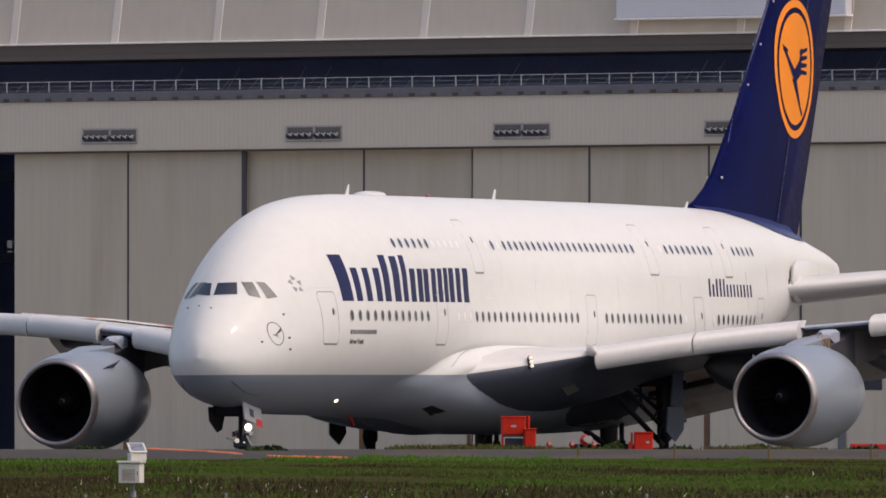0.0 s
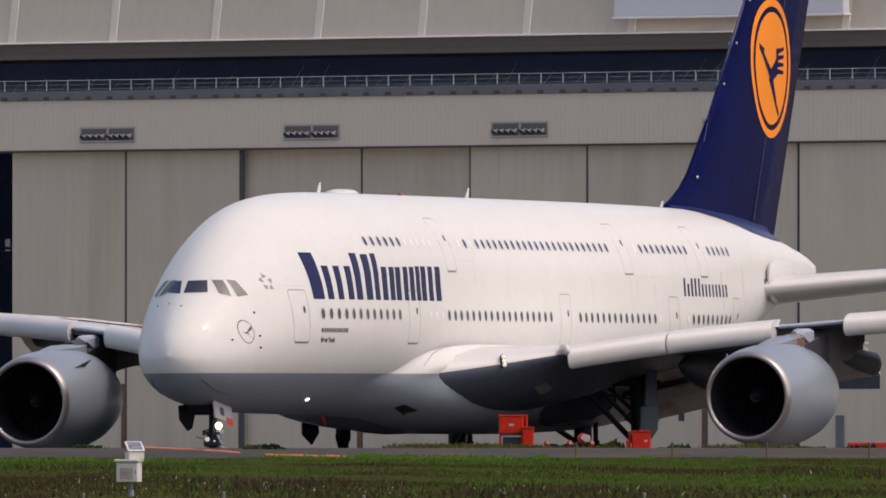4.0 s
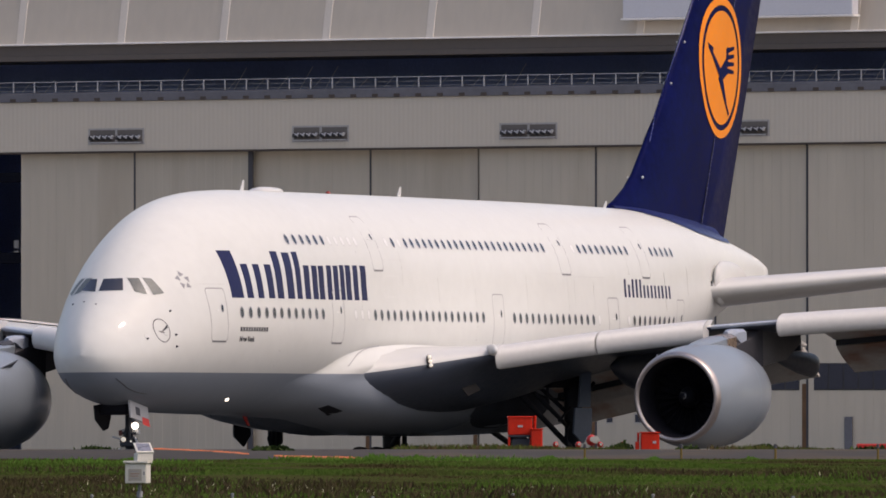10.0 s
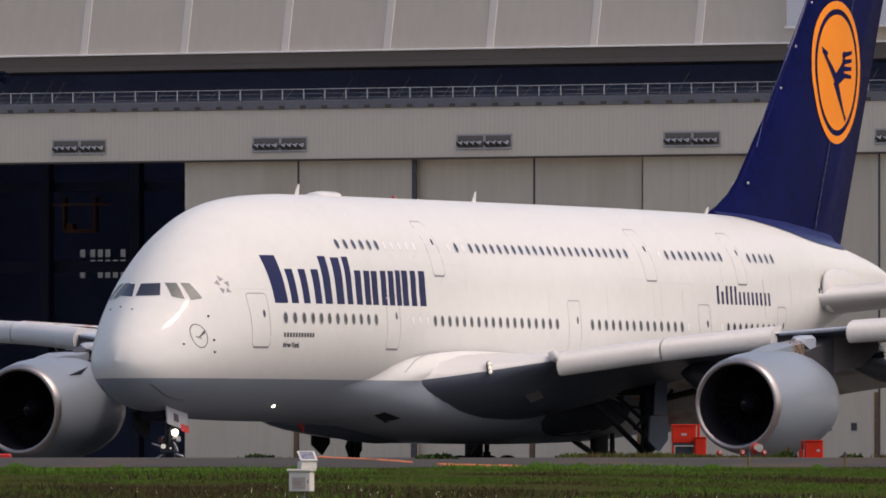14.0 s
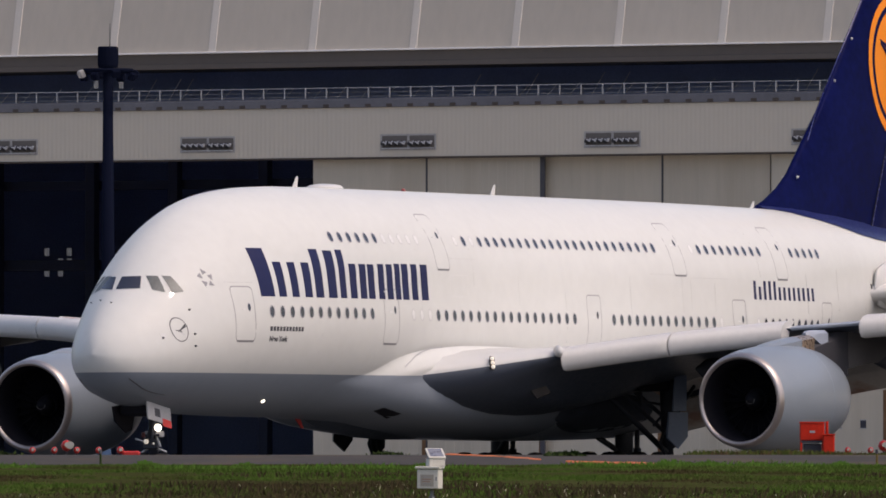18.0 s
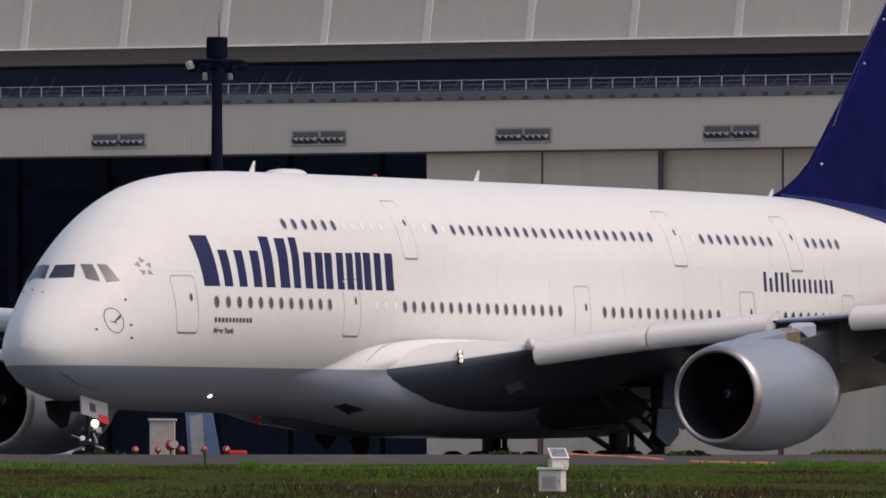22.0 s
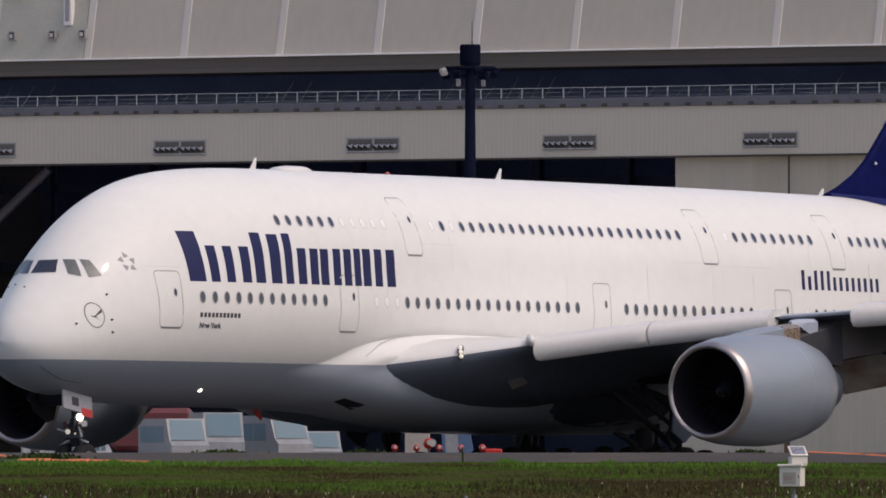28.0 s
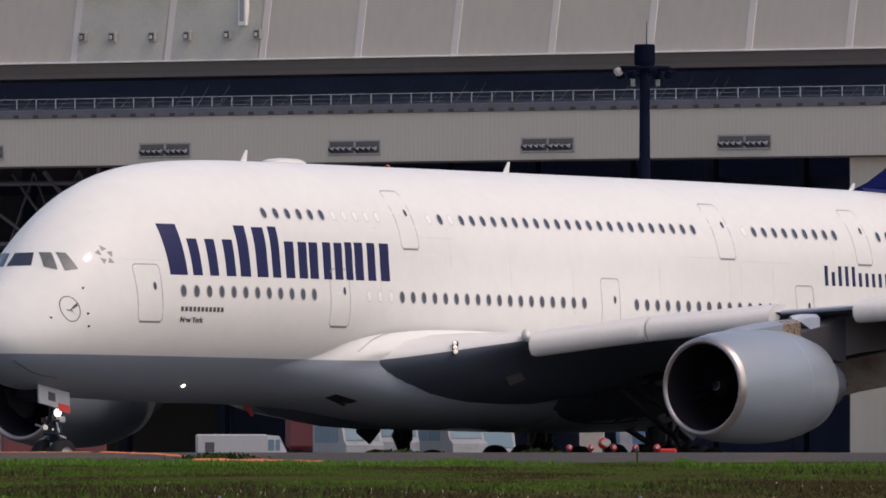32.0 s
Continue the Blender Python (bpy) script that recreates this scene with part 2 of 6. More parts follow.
def block(x0, x1, y0, y1, z0, z1, c=0.0):
    """A box with chamfered edges."""
    if c <= 0:
        v = [(x, y, z) for z in (z0, z1) for y in (y0, y1) for x in (x0, x1)]
        return v, [(0, 2, 3, 1), (4, 5, 7, 6), (0, 1, 5, 4), (2, 6, 7, 3), (0, 4, 6, 2), (1, 3, 7, 5)]
    bm = bmesh.new()
    bmesh.ops.create_cube(bm, size=1)
    for w in bm.verts:
        w.co = Vector((x0 + (w.co.x + .5) * (x1 - x0), y0 + (w.co.y + .5) * (y1 - y0), z0 + (w.co.z + .5) * (z1 - z0)))
    bmesh.ops.bevel(bm, geom=bm.edges[:], offset=c, segments=1, affect="EDGES", profile=.5)
    v = [tuple(w.co) for w in bm.verts]
    bm.verts.index_update()
    f = [tuple(w.index for w in q.verts) for q in bm.faces]
    bm.free()
    return v, f


def rod(p, q, r0, r1=None, n=10):
    """A closed round bar from p to q."""
    p, q = Vector(p), Vector(q)
    r1 = r0 if r1 is None else r1
    d = (q - p).normalized()
    s = d.cross(Vector((0, 0, 1)) if abs(d.z) < .9 else Vector((1, 0, 0))).normalized()
    t = d.cross(s)
    v, f = [], []
    for c, r in ((p, r0), (q, r1)):
        v += [tuple(c + (s * math.cos(k * math.tau / n) + t * math.sin(k * math.tau / n)) * r) for k in range(n)]
    f += [(k, (k + 1) % n, n + (k + 1) % n, n + k) for k in range(n)]
    f += [tuple(range(n))[::-1], tuple(range(n, 2 * n))]
    return v, f


def turned(profile, n=40, axis="x", cap=True):
    """A turned body: profile of (place along the axis, radius)."""
    v, f = [], []
    for x, r in profile:
        for k in range(n):
            c, s = r * math.cos(k * math.tau / n), r * math.sin(k * math.tau / n)
            v.append((x, c, s) if axis == "x" else (c, s, x) if axis == "z" else (c, x, s))
    for j in range(len(profile) - 1):
        for k in range(n):
            f.append((j * n + k, j * n + (k + 1) % n, (j + 1) * n + (k + 1) % n, (j + 1) * n + k))
    if cap:
        f += [tuple(range(n))[::-1], tuple(range((len(profile) - 1) * n, len(profile) * n))]
    return v, f


# ---- aircraft hull ----
NOSE = -7.4
CROWN = [(0, 4.6), (.15, 5.1), (.5, 5.6), (1, 6.12), (2, 7.0), (3, 7.95), (4, 8.75), (5, 9.38), (6, 9.85), (7.5, 10.33), (9, 10.6), (11, 10.78), (14, 10.87),
         (20, 10.88), (40, 10.86), (53, 10.76), (58, 10.45), (62, 10.0), (66, 9.4), (68.5, 8.9), (69.6, 8.5)]
KEEL = [(0, 4.6), (.15, 4.1), (.5, 3.66), (1, 3.3), (2, 2.95), (3, 2.76), (5, 2.57), (8, 2.48), (11, 2.45), (40, 2.45), (44, 2.6), (48, 3.05), (54, 4.3), (60, 5.85), (66, 7.25), (69.6, 7.95)]
BREADTH = [(0, .02), (.15, .5), (.5, .98), (1, 1.4), (2, 1.98), (3, 2.38), (4, 2.67), (5, 2.88), (6.4, 3.1), (8, 3.32), (10, 3.47), (13, 3.56), (16, 3.57), (44, 3.57),
           (50, 3.3), (55, 2.75), (60, 1.92), (65, 1.0), (68.5, .5), (69.6, .3)]


def along(table, d):
    """Smooth value of a profile at d metres behind the nose."""
    d = min(max(d, table[0][0]), table[-1][0])
    k = 0
    while k < len(table) - 2 and d > table[k + 1][0]:
        k += 1
    (x0, y0), (x1, y1) = table[k], table[k + 1]
    h = x1 - x0
    s = (y1 - y0) / h
    before = (y0 - table[k - 1][1]) / (x0 - table[k - 1][0]) if k else s
    after = (table[k + 2][1] - y1) / (table[k + 2][0] - x1) if k + 2 < len(table) else s
    m0 = 0 if before * s <= 0 else 2 * before * s / (before + s)
    m1 = 0 if after * s <= 0 else 2 * after * s / (after + s)
    if k == 0:
        m0 = s * 1.4
    u = (d - x0) / h
    return (y0 * (2 * u ** 3 - 3 * u * u + 1) + h * m0 * (u ** 3 - 2 * u * u + u) + y1 * (3 * u * u - 2 * u ** 3) + h * m1 * (u ** 3 - u * u))


def side(a, z):
    """Half breadth of the hull at station a (metres aft) and height z."""
    d = a - NOSE
    top, low, w = along(CROWN, d), along(KEEL, d), along(BREADTH, d)
    tall = top - low
    if tall <= .001:
        return 0.0
    q = min(max((z - low) / tall, 0.0), 1.0)
    if q <= .4235:
        return w * math.sqrt(max(0.0, 1 - ((.4235 - q) / .4235) ** 2))
    u = (q - .4235) / .5765
    p = 1.62 + .035 * min(d, 10)
    sharp = max(0.0, 1 - u ** p) ** (1 / p)
    t = min(max((u - .7) / .3, 0.0), 1.0)
    sharp += t * t * (3 - 2 * t) * max(0.0, 1.15 * math.sqrt(max(0.0, 1 - u)) - sharp)
    if q > .592:
        full = .9636 * math.sqrt(max(0.0, 1 - ((q - .592) / .408) ** 2))
    else:
        full = 1 - .0364 * (q - .4235) / .1685
    k = min(max((d - 6) / 9, 0.0), 1.0)
    k = k * k * (3 - 2 * k)
    return w * (sharp * (1 - k) + full * k)


def hull_mesh():
    stations = [.0, .02, .06, .1] + [.0025 * k * k for k in range(8, 72)] + [13.5, 15] + list(range(17, 67, 2)) + [67.0, 68.0, 68.9]
    n, v, f = 44, [], []
    for d in stations:
        top, low = along(CROWN, d), along(KEEL, d)
        ring = []
        for k in range(n + 1):
            z = low + (top - low) * (1 + math.cos(math.pi * k / n)) / 2
            ring.append((side(d + NOSE, z) if 0 < k < n else 0.0, z))
        v += [(-(d + NOSE), y, z) for y, z in ring] + [(-(d + NOSE), -y, z) for y, z in ring[n - 1:0:-1]]
    m = 2 * n
    for j in range(len(stations) - 1):
        for k in range(m):
            f.append((j * m + k, j * m + (k + 1) % m, (j + 1) * m + (k + 1) % m, (j + 1) * m + k))
    f.append(tuple(range((len(stations) - 1) * m, len(stations) * m))[::-1])
    return mesh("hull", v, [q[::-1] for q in f], HULL, True)


def skin(a, z, out=0.0, sgn=1):
    """Point on the hull's port (1) or starboard (-1) side, moved outwards."""
    y = side(a, z)
    e = .05
    n = Vector(((side(a + e, z) - side(a - e, z)) / (2 * e), 1, -(side(a, z + e) - side(a, z - e)) / (2 * e))).normalized()
    return Vector((-a + n.x * out, sgn * (y + n.y * out), z + n.z * out))


def decal(name, outline, mat, parent, out=.008, rows=1, label="", sgn=1):
    """A thin panel laid on the hull: outline(u, w) gives (a, z) for u and w in 0..1."""
    cols = 2 if rows > 1 else 1
    v, f = [], []
    for j in range(rows + 1):
        for i in range(cols + 1):
            v.append(skin(*outline(i / cols, j / rows), out, sgn))
    for j in range(rows):
        for i in range(cols):
            q = j * (cols + 1) + i
            f.append((q, q + 1, q + cols + 2, q + cols + 1))
    k = len(v)
    for j in range(rows + 1):
        for i in range(cols + 1):
            v.append(skin(*outline(i / cols, j / rows), -.004, sgn))
    edge = [i for i in range(cols + 1)] + [j * (cols + 1) + cols for j in range(1, rows + 1)] + [rows * (cols + 1) + i for i in range(cols - 1, -1, -1)] + [j * (cols + 1) for j in range(rows - 1, 0, -1)]
    for i in range(len(edge)):
        p, q = edge[i], edge[(i + 1) % len(edge)]
        f.append((p, p + k, q + k, q))
    return part(name, mesh(name, v, f, mat), parent, label)


def loop_strip(name, points, width, mat, parent, out=.006, label=""):
    """A narrow closed strip on the hull along points (a, z)."""
    ca = sum(p[0] for p in points) / len(points)
    cz = sum(p[1] for p in points) / len(points)
    v, f = [], []
    for a, z in points:
        r = math.hypot(a - ca, z - cz)
        k = (r - width) / r
        v += [skin(a, z, out), skin(ca + (a - ca) * k, cz + (z - cz) * k, out)]
    n = len(points)
    f = [(2 * i, 2 * i + 1, 2 * ((i + 1) % n) + 1, 2 * ((i + 1) % n)) for i in range(n)]
    return part(name, mesh(name, v, f, mat), parent, label)


def rounded(a0, a1, z0, z1, r=.16, lean=0.0, n=4):
    pts = []
    for ca, cz, s in ((a1 - r, z1 - r, 0), (a0 + r, z1 - r, 90), (a0 + r, z0 + r, 180), (a1 - r, z0 + r, 270)):
        for k in range(n + 1):
            w = radians(s + 90 * k / n)
            pts.append((ca + r * math.cos(w), cz + r * math.sin(w)))
    out = []
    for i in range(len(pts)):
        p, q = pts[i], pts[(i + 1) % len(pts)]
        m = max(1, int(math.dist(p, q) / .35))
        out += [(p[0] + (q[0] - p[0]) * k / m, p[1] + (q[1] - p[1]) * k / m) for k in range(m)]
    return out


airliner = thing("airliner", "white four-engined double-deck airliner with a dark blue fin, taxiing", "airliner")
hull = part("fuselage", hull_mesh(), airliner, "white fuselage with grey belly")


def oval(w, h, depth, mat, rim, n=14):
    """A cabin window: pane, and its frame ring round it, facing +y."""
    v = [(w * math.cos(k * math.tau / n), depth, h * math.sin(k * math.tau / n)) for k in range(n)]
    v += [(w * 1.32 * math.cos(k * math.tau / n), depth * .5, h * 1.22 * math.sin(k * math.tau / n)) for k in range(n)]
    f = [tuple(range(n))[::-1]] + [(k, (k + 1) % n, n + (k + 1) % n, n + k) for k in range(n)]
    return mesh("window", v, f, [mat, rim], which=[0] + [1] * n)


WINDOW, PLUG = oval(.125, .19, .012, PANE, SHADE), oval(.118, .183, .006, BLANK, PLUG_RIM)


def facing(a, z):
    p, e = skin(a, z), .05
    n = Vector(((side(a + e, z) - side(a - e, z)) / (2 * e), 1, -(side(a, z + e) - side(a, z - e)) / (2 * e))).normalized()
    x = Vector((-1, 0, 0))
    x = (x - n * x.dot(n)).normalized()
    return Matrix.Translation(p) @ Matrix((x, n, x.cross(n))).transposed().to_4x4()


PITCH = .635
for first, count, z, me in ((0, 12, 6.2, WINDOW), (16, 3, 6.2, PLUG), (19, 18, 6.2, WINDOW), (41, 14, 6.2, WINDOW), (61, 9, 6.2, WINDOW), (55, 1, 6.2, PLUG), (60, 1, 6.2, PLUG)):
    for k in range(first, first + count):
        part("window", me, hull, at=facing(k * PITCH + .03, z))
for first, count, me in ((4.84, 6, WINDOW), (8.69, 5, PLUG), (14.25, 1, PLUG), (14.91, 1, WINDOW), (15.53, 1, PLUG), (16.18, 23, WINDOW), (33.29, 1, PLUG), (33.93, 9, WINDOW), (41.95, 5, WINDOW)):
    for k in range(count):
        part("window", me, hull, at=facing(first + k * PITCH, 8.97))

SILL = surface("door_sill", (.17, .17, .18), .5)
# doors: seam round each, small pane and handle
for a0, a1, z0, z1 in ((-2.12, -.94, 5.1, 7.1), (7.95, 9.1, 5.1, 7.12), (23.94, 25.08, 5.1, 7.12), (35.95, 37.08, 5.1, 7.1), (44.3, 45.4, 5.15, 7.1), (12.25, 13.3, 7.87, 9.95), (31.33, 32.42, 7.93, 9.95), (40.1, 41.2, 7.9, 9.94)):
    leaf = loop_strip("door", rounded(a0, a1, z0, z1, .17), .045, LINE, airliner, label="cabin door outlined by a thin grey seam")
    decal("sill", lambda u, w: (a0 + .1 + (a1 - a0 - .2) * u, z0 - .02 + .07 * w), SILL, leaf)
    decal("hinge", lambda u, w: (a0 + .06 + .1 * u, z1 - .13 + .05 * w), BLANK, leaf)
    am, zm = a0 + .72 * (a1 - a0), z0 + .62 * (z1 - z0)
    part("pane", oval(.07, .13, .012, PANE, SHADE), leaf, at=facing(am, zm))
    decal("handle", lambda u, w: (am - .4 + .2 * u, zm - .1 + .045 * w), BLANK, leaf)
loop_strip("cargo_door", rounded(13.2, 14.6, 6.9, 7.7, .08), .012, BLANK, hull, out=.003)

# cockpit panes


def nose_point(y, z, out):
    """Point of the hull's front at breadth y and height z."""
    lo, hi = NOSE, NOSE + 9
    for _ in range(40):
        mid = (lo + hi) / 2
        if along(CROWN, mid - NOSE) > z > along(KEEL, mid - NOSE) and side(mid, z) > abs(y):
            hi = mid
        else:
            lo = mid
    return Vector((-hi + out, y, z))


def quad_panel(name, corners, point, mat, parent, label="", steps=6):
    v, f = [], []
    (p0, p1, p2, p3) = [Vector((*c, 0)) for c in corners]
    for j in range(steps + 1):
        for i in range(steps + 1):
            u, w = i / steps, j / steps
            q = (p0 * (1 - u) + p3 * u) * (1 - w) + (p1 * (1 - u) + p2 * u) * w
            v.append(point(q.x, q.y))
    for j in range(steps):
        for i in range(steps):
            k = j * (steps + 1) + i
            f.append((k, k + 1, k + steps + 2, k + steps + 1))
    return part(name, mesh(name, v, f, mat, True), parent, label)


PANE_NAMES = "dark cockpit windscreen pane"
quad_panel("cockpit_window", [(-.15, 6.97), (-.16, 7.42), (.56, 7.44), (.72, 6.99)], lambda y, z: nose_point(y, z, .02), PANE, hull, PANE_NAMES)
quad_panel("cockpit_window", [(-.29, 6.95), (-.43, 7.42), (-.9, 7.42), (-1.04, 7.0)], lambda y, z: nose_point(y, z, .02), PANE, hull, PANE_NAMES)
for sgn in (1, -1):
    quad_panel("cockpit_window", [(-4.95, 6.94), (-4.74, 7.44), (-4.49, 7.43), (-4.68, 6.84)], lambda a, z: skin(a, z, .015, sgn), SIDE_PANE, hull, PANE_NAMES)
    quad_panel("cockpit_window", [(-4.5, 6.81), (-4.39, 7.44), (-4.16, 7.42), (-4.09, 6.87)], lambda a, z: skin(a, z, .015, sgn), SIDE_PANE, hull, PANE_NAMES)

# airline name as plain upright bars; letters are not drawn
for a0, a1, zt in ((-.45, .25, 8.49), (.62, .98, 8.0), (1.45, 1.8, 8.0), (2.3, 2.7, 8.0), (3.05, 3.5, 8.5), (3.95, 4.45, 8.46), (4.8, 5.15, 8.5), (5.55, 5.95, 8.0), (6.3, 6.68, 8.0),
                   (6.92, 7.3, 8.0), (7.7, 8.05, 8.02), (8.35, 8.7, 8.02), (8.98, 9.28, 8.05), (9.52, 9.9, 8.05), (10.25, 10.6, 8.05), (10.98, 11.4, 8.05)):
    decal("title_bar", lambda u, w: (a0 - .04 + (a1 - a0 + .1) * u, 6.74 + (zt - 6.74) * w), TITLE, hull, rows=5)
for k in range(13):
    a0 = 37.9 + k * .455
    decal("title_bar", lambda u, w: (a0 + .2 * u, 7.12 + (.72 if k in (0, 2, 3, 4) else .5) * w), TITLE, hull, rows=2)
for k in range(11):
    decal("type_bar", lambda u, w: (-.1 + k * .2 + .13 * u, 5.5 + .16 * w), MARK, hull)


def lettering(text, a, z, size, mat, parent):
    c = bpy.data.curves.new("lettering", "FONT")
    c.body, c.size, c.offset = text, size, .012
    tmp = new("lettering_source", c)
    me = bpy.data.meshes.new_from_object(tmp.evaluated_get(bpy.context.evaluated_depsgraph_get()))
    bpy.data.objects.remove(tmp)
    bpy.data.curves.remove(c)
    for w in me.vertices:
        w.co = skin(a + w.co.x, z + w.co.y, .01)
    me.materials.clear()
    me.materials.append(mat)
    return part("lettering", me, parent, "small dark painted name")


lettering("New York", -.1, 5.13, .26, MARK, hull)

seam = [(-6.51, 3.75), (-6.3, 3.63), (-6.09, 3.54), (-5.84, 3.42), (-5.59, 3.34), (-5.3, 3.27), (-5.06, 3.23), (-4.54, 3.18)]
for sgn in (1, -1):
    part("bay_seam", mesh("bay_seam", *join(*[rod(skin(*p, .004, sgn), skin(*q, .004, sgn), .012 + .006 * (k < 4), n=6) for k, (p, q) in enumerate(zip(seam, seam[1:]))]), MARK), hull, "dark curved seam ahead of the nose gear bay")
# emblem: ring with a plain wedge; star of five plain triangles; ports and probes
ring = [(-4.81 + .34 * math.cos(k * math.tau / 28), 5.5 + .44 * math.sin(k * math.tau / 28)) for k in range(28)]
badge = loop_strip("emblem", ring, .032, MARK, airliner, label="round outlined emblem")
decal("emblem_wedge", lambda u, w: (-4.88 + .34 * u, 5.41 + .19 * u * u + (.02 + .1 * u) * w), MARK, badge)
decal("emblem_wedge", lambda u, w: (-4.95 + .22 * u, 5.46 - .05 * u + .03 * w), MARK, badge)
decal("emblem_wedge", lambda u, w: (-4.82 + .2 * u, 5.4 - .11 * u + .035 * (1 - u) * w), GREY_MARK, badge)
plate = decal("port_plate", lambda u, w: (-5.56 + .2 * u, 5.14 + .22 * w), BLANK, hull, label="small square plate round a sensor port")
for k in range(5):
    w0 = radians(90 + 72 * k)
    ca, cz = -2.98 + .2 * math.cos(w0), 7.36 + .22 * math.sin(w0)
    decal("star_piece", lambda u, w: (ca + (.11 * (u * 2 - 1)) * (1 - w * .8) * math.cos(w0 + .9) - .16 * (w - .5) * math.sin(w0 + .9), cz + .11 * (u * 2 - 1) * (1 - w * .8) * math.sin(w0 + .9) + .16 * (w - .5) * math.cos(w0 + .9)), STAR_GREY, hull)
for a, z in ((-4.19, 6.22), (-4.22, 5.35), (-4.22, 4.92), (-5.5, 5.2)):
    part("probe", mesh("probe", *join(rod((0, -.02, 0), (0, .03, 0), .05, .035, 10), rod((0, .03, 0), (.04, .05, .0), .025, .012, 8)), GEAR, True), hull, at=facing(a, z))
for y, z in ((-1.28, 6.48), (-.62, 6.56), (0, 6.47)):
    q = nose_point(y, z, 0)
    part("probe", mesh("probe", *rod((-.02, 0, 0), (.07, 0, .03), .03, .012, 8), GEAR), hull, at=Matrix.Translation(q))
for a, h in ((7.45, .42), (22.85, .42), (44.3, .3)):
    part("antenna", mesh("antenna", [(-.0, -.025, 0), (-.34, -.02, 0), (-.34, .02, 0), (0, .025, 0), (-.3, -.008, h), (-.42, -.008, h), (-.42, .008, h), (-.3, .008, h)],
                         [(0, 1, 5, 4), (1, 2, 6, 5), (2, 3, 7, 6), (3, 0, 4, 7), (4, 5, 6, 7)], WHITE), hull, "white blade antenna", at=pose(-a, 0, along(CROWN, a - NOSE) - .03))
v, f = turned([(-1.1, .02), (-1.0, .28), (-.6, .48), (.2, .5), (.75, .36), (.95, .02)], 24)
part("radome", mesh("radome", [(x, y, z * .36) for x, y, z in v], f, WHITE, True), hull, "low white antenna fairing", at=pose(-9.9, 0, 10.86))
part("beacon", mesh("beacon", *turned([(0, .1), (.06, .09), (.11, .04)], 12, "z"), BEACON, True), hull, at=pose(-16, 0, 10.87))
part("taxi_lamp", mesh("taxi_lamp", *turned([(-.03, .08), (.03, .08), (.05, .04)], 14, "y"), LAMP, True), hull, "bright lamp in the belly side", at=facing(1.84, 3.0))


# ---- wings ----
def wing_station(l):
    """Leading edge a and z, chord and thickness at breadth l."""
    lead = along([(0, 6.6), (3.4, 10.2), (7.6, 14.2), (14, 20.0), (25.7, 28.6), (39.2, 38.6), (39.9, 39.6)], l)
    tail = along([(0, 28.6), (3.4, 28.8), (14.5, 31.6), (25.7, 36.4), (39.2, 42.8), (39.9, 43.0)], l)
    z = along([(0, 3.6), (3.4, 3.95), (7.6, 4.72), (10.7, 5.28), (14, 5.72), (17, 6.0), (20, 6.22), (25.7, 6.5), (39.9, 7.6)], l)
    t = along([(0, .155), (3.4, .15), (7.6, .14), (14, .12), (25.7, .1), (39.9, .09)], l)
    return lead, tail - lead, z, t


def wing_mesh(sgn):
    foil = [(1, 0), (.85, .22), (.65, .46), (.45, .6), (.28, .6), (.14, .5), (.06, .36), (.02, .2), (0, 0), (.015, -.16), (.03, -.235), (.05, -.3), (.08, -.355), (.12, -.42), (.18, -.465), (.25, -.5), (.35, -.505), (.45, -.48), (.55, -.4), (.65, -.3), (.85, -.1)]
    ls = [0, 2, 2.7, 3.4, 3.8, 4.2, 4.6, 5, 5.4, 5.8, 6.3, 6.8, 7.6, 9, 10.7, 12.4, 14, 16.5, 19, 22, 25.7, 30, 34, 37.5, 39.2, 39.9]
    v, f, which = [], [], []
    m = len(foil)
    for l in ls:
        a, c, z, t = wing_station(l)
        twist = radians(3.2 - 5 * l / 40)
        lift = along([(0, .8), (3.4, .72), (5.5, .58), (7.6, .42), (10.7, .28), (14, .22), (20, .3), (39.9, .5)], l)
        low = along([(0, 1), (5.4, 1), (6.8, .62), (8, .36), (10, .27), (14, .4), (20, .7), (25.7, 1), (39.9, 1)], l)
        for u, w in foil:
            v.append((-(a + u * c), sgn * l, z + w * (lift if w > 0 else low) * t * c - math.tan(twist) * u * c * .5))
    for j in range(len(ls) - 1):
        for k in range(m):
            q = (j * m + k, j * m + (k + 1) % m, (j + 1) * m + (k + 1) % m, (j + 1) * m + k)
            f.append(q if sgn < 0 else q[::-1])
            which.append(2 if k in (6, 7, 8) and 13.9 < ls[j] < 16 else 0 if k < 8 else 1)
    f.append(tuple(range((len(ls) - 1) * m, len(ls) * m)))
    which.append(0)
    return mesh("wing", v, f, [WHITE, WING_SHADE_GREY, GAP_GREY], True, which)


def slat_mesh(l0, l1, sgn, n=8):
    """A drooped leading-edge slat between two breadths."""
    arc = [(.75, .36), (.45, .36), (.2, .28), (.05, .15), (0, .0), (.02, -.2), (.12, -.36), (.3, -.4), (.4, -.3), (.5, .1)]
    v, f = [], []
    m = len(arc)
    for j in range(n + 1):
        l = l0 + (l1 - l0) * j / n
        a, c, z, t = wing_station(l)
        s = 1.05 + .012 * c
        for u, w in arc:
            v.append((-(a - .42 + u * s * 1.25), sgn * l, z - .12 + w * s * .98))
    for j in range(n):
        for k in range(m):
            q = (j * m + k, j * m + (k + 1) % m, (j + 1) * m + (k + 1) % m, (j + 1) * m + k)
            f.append(q if sgn < 0 else q[::-1])
    f += [tuple(range(m)), tuple(range(n * m, n * m + m))[::-1]]
    me = mesh("slat", v, f, SLAT, True)
    me.set_sharp_from_angle(angle=radians(50))
    return me


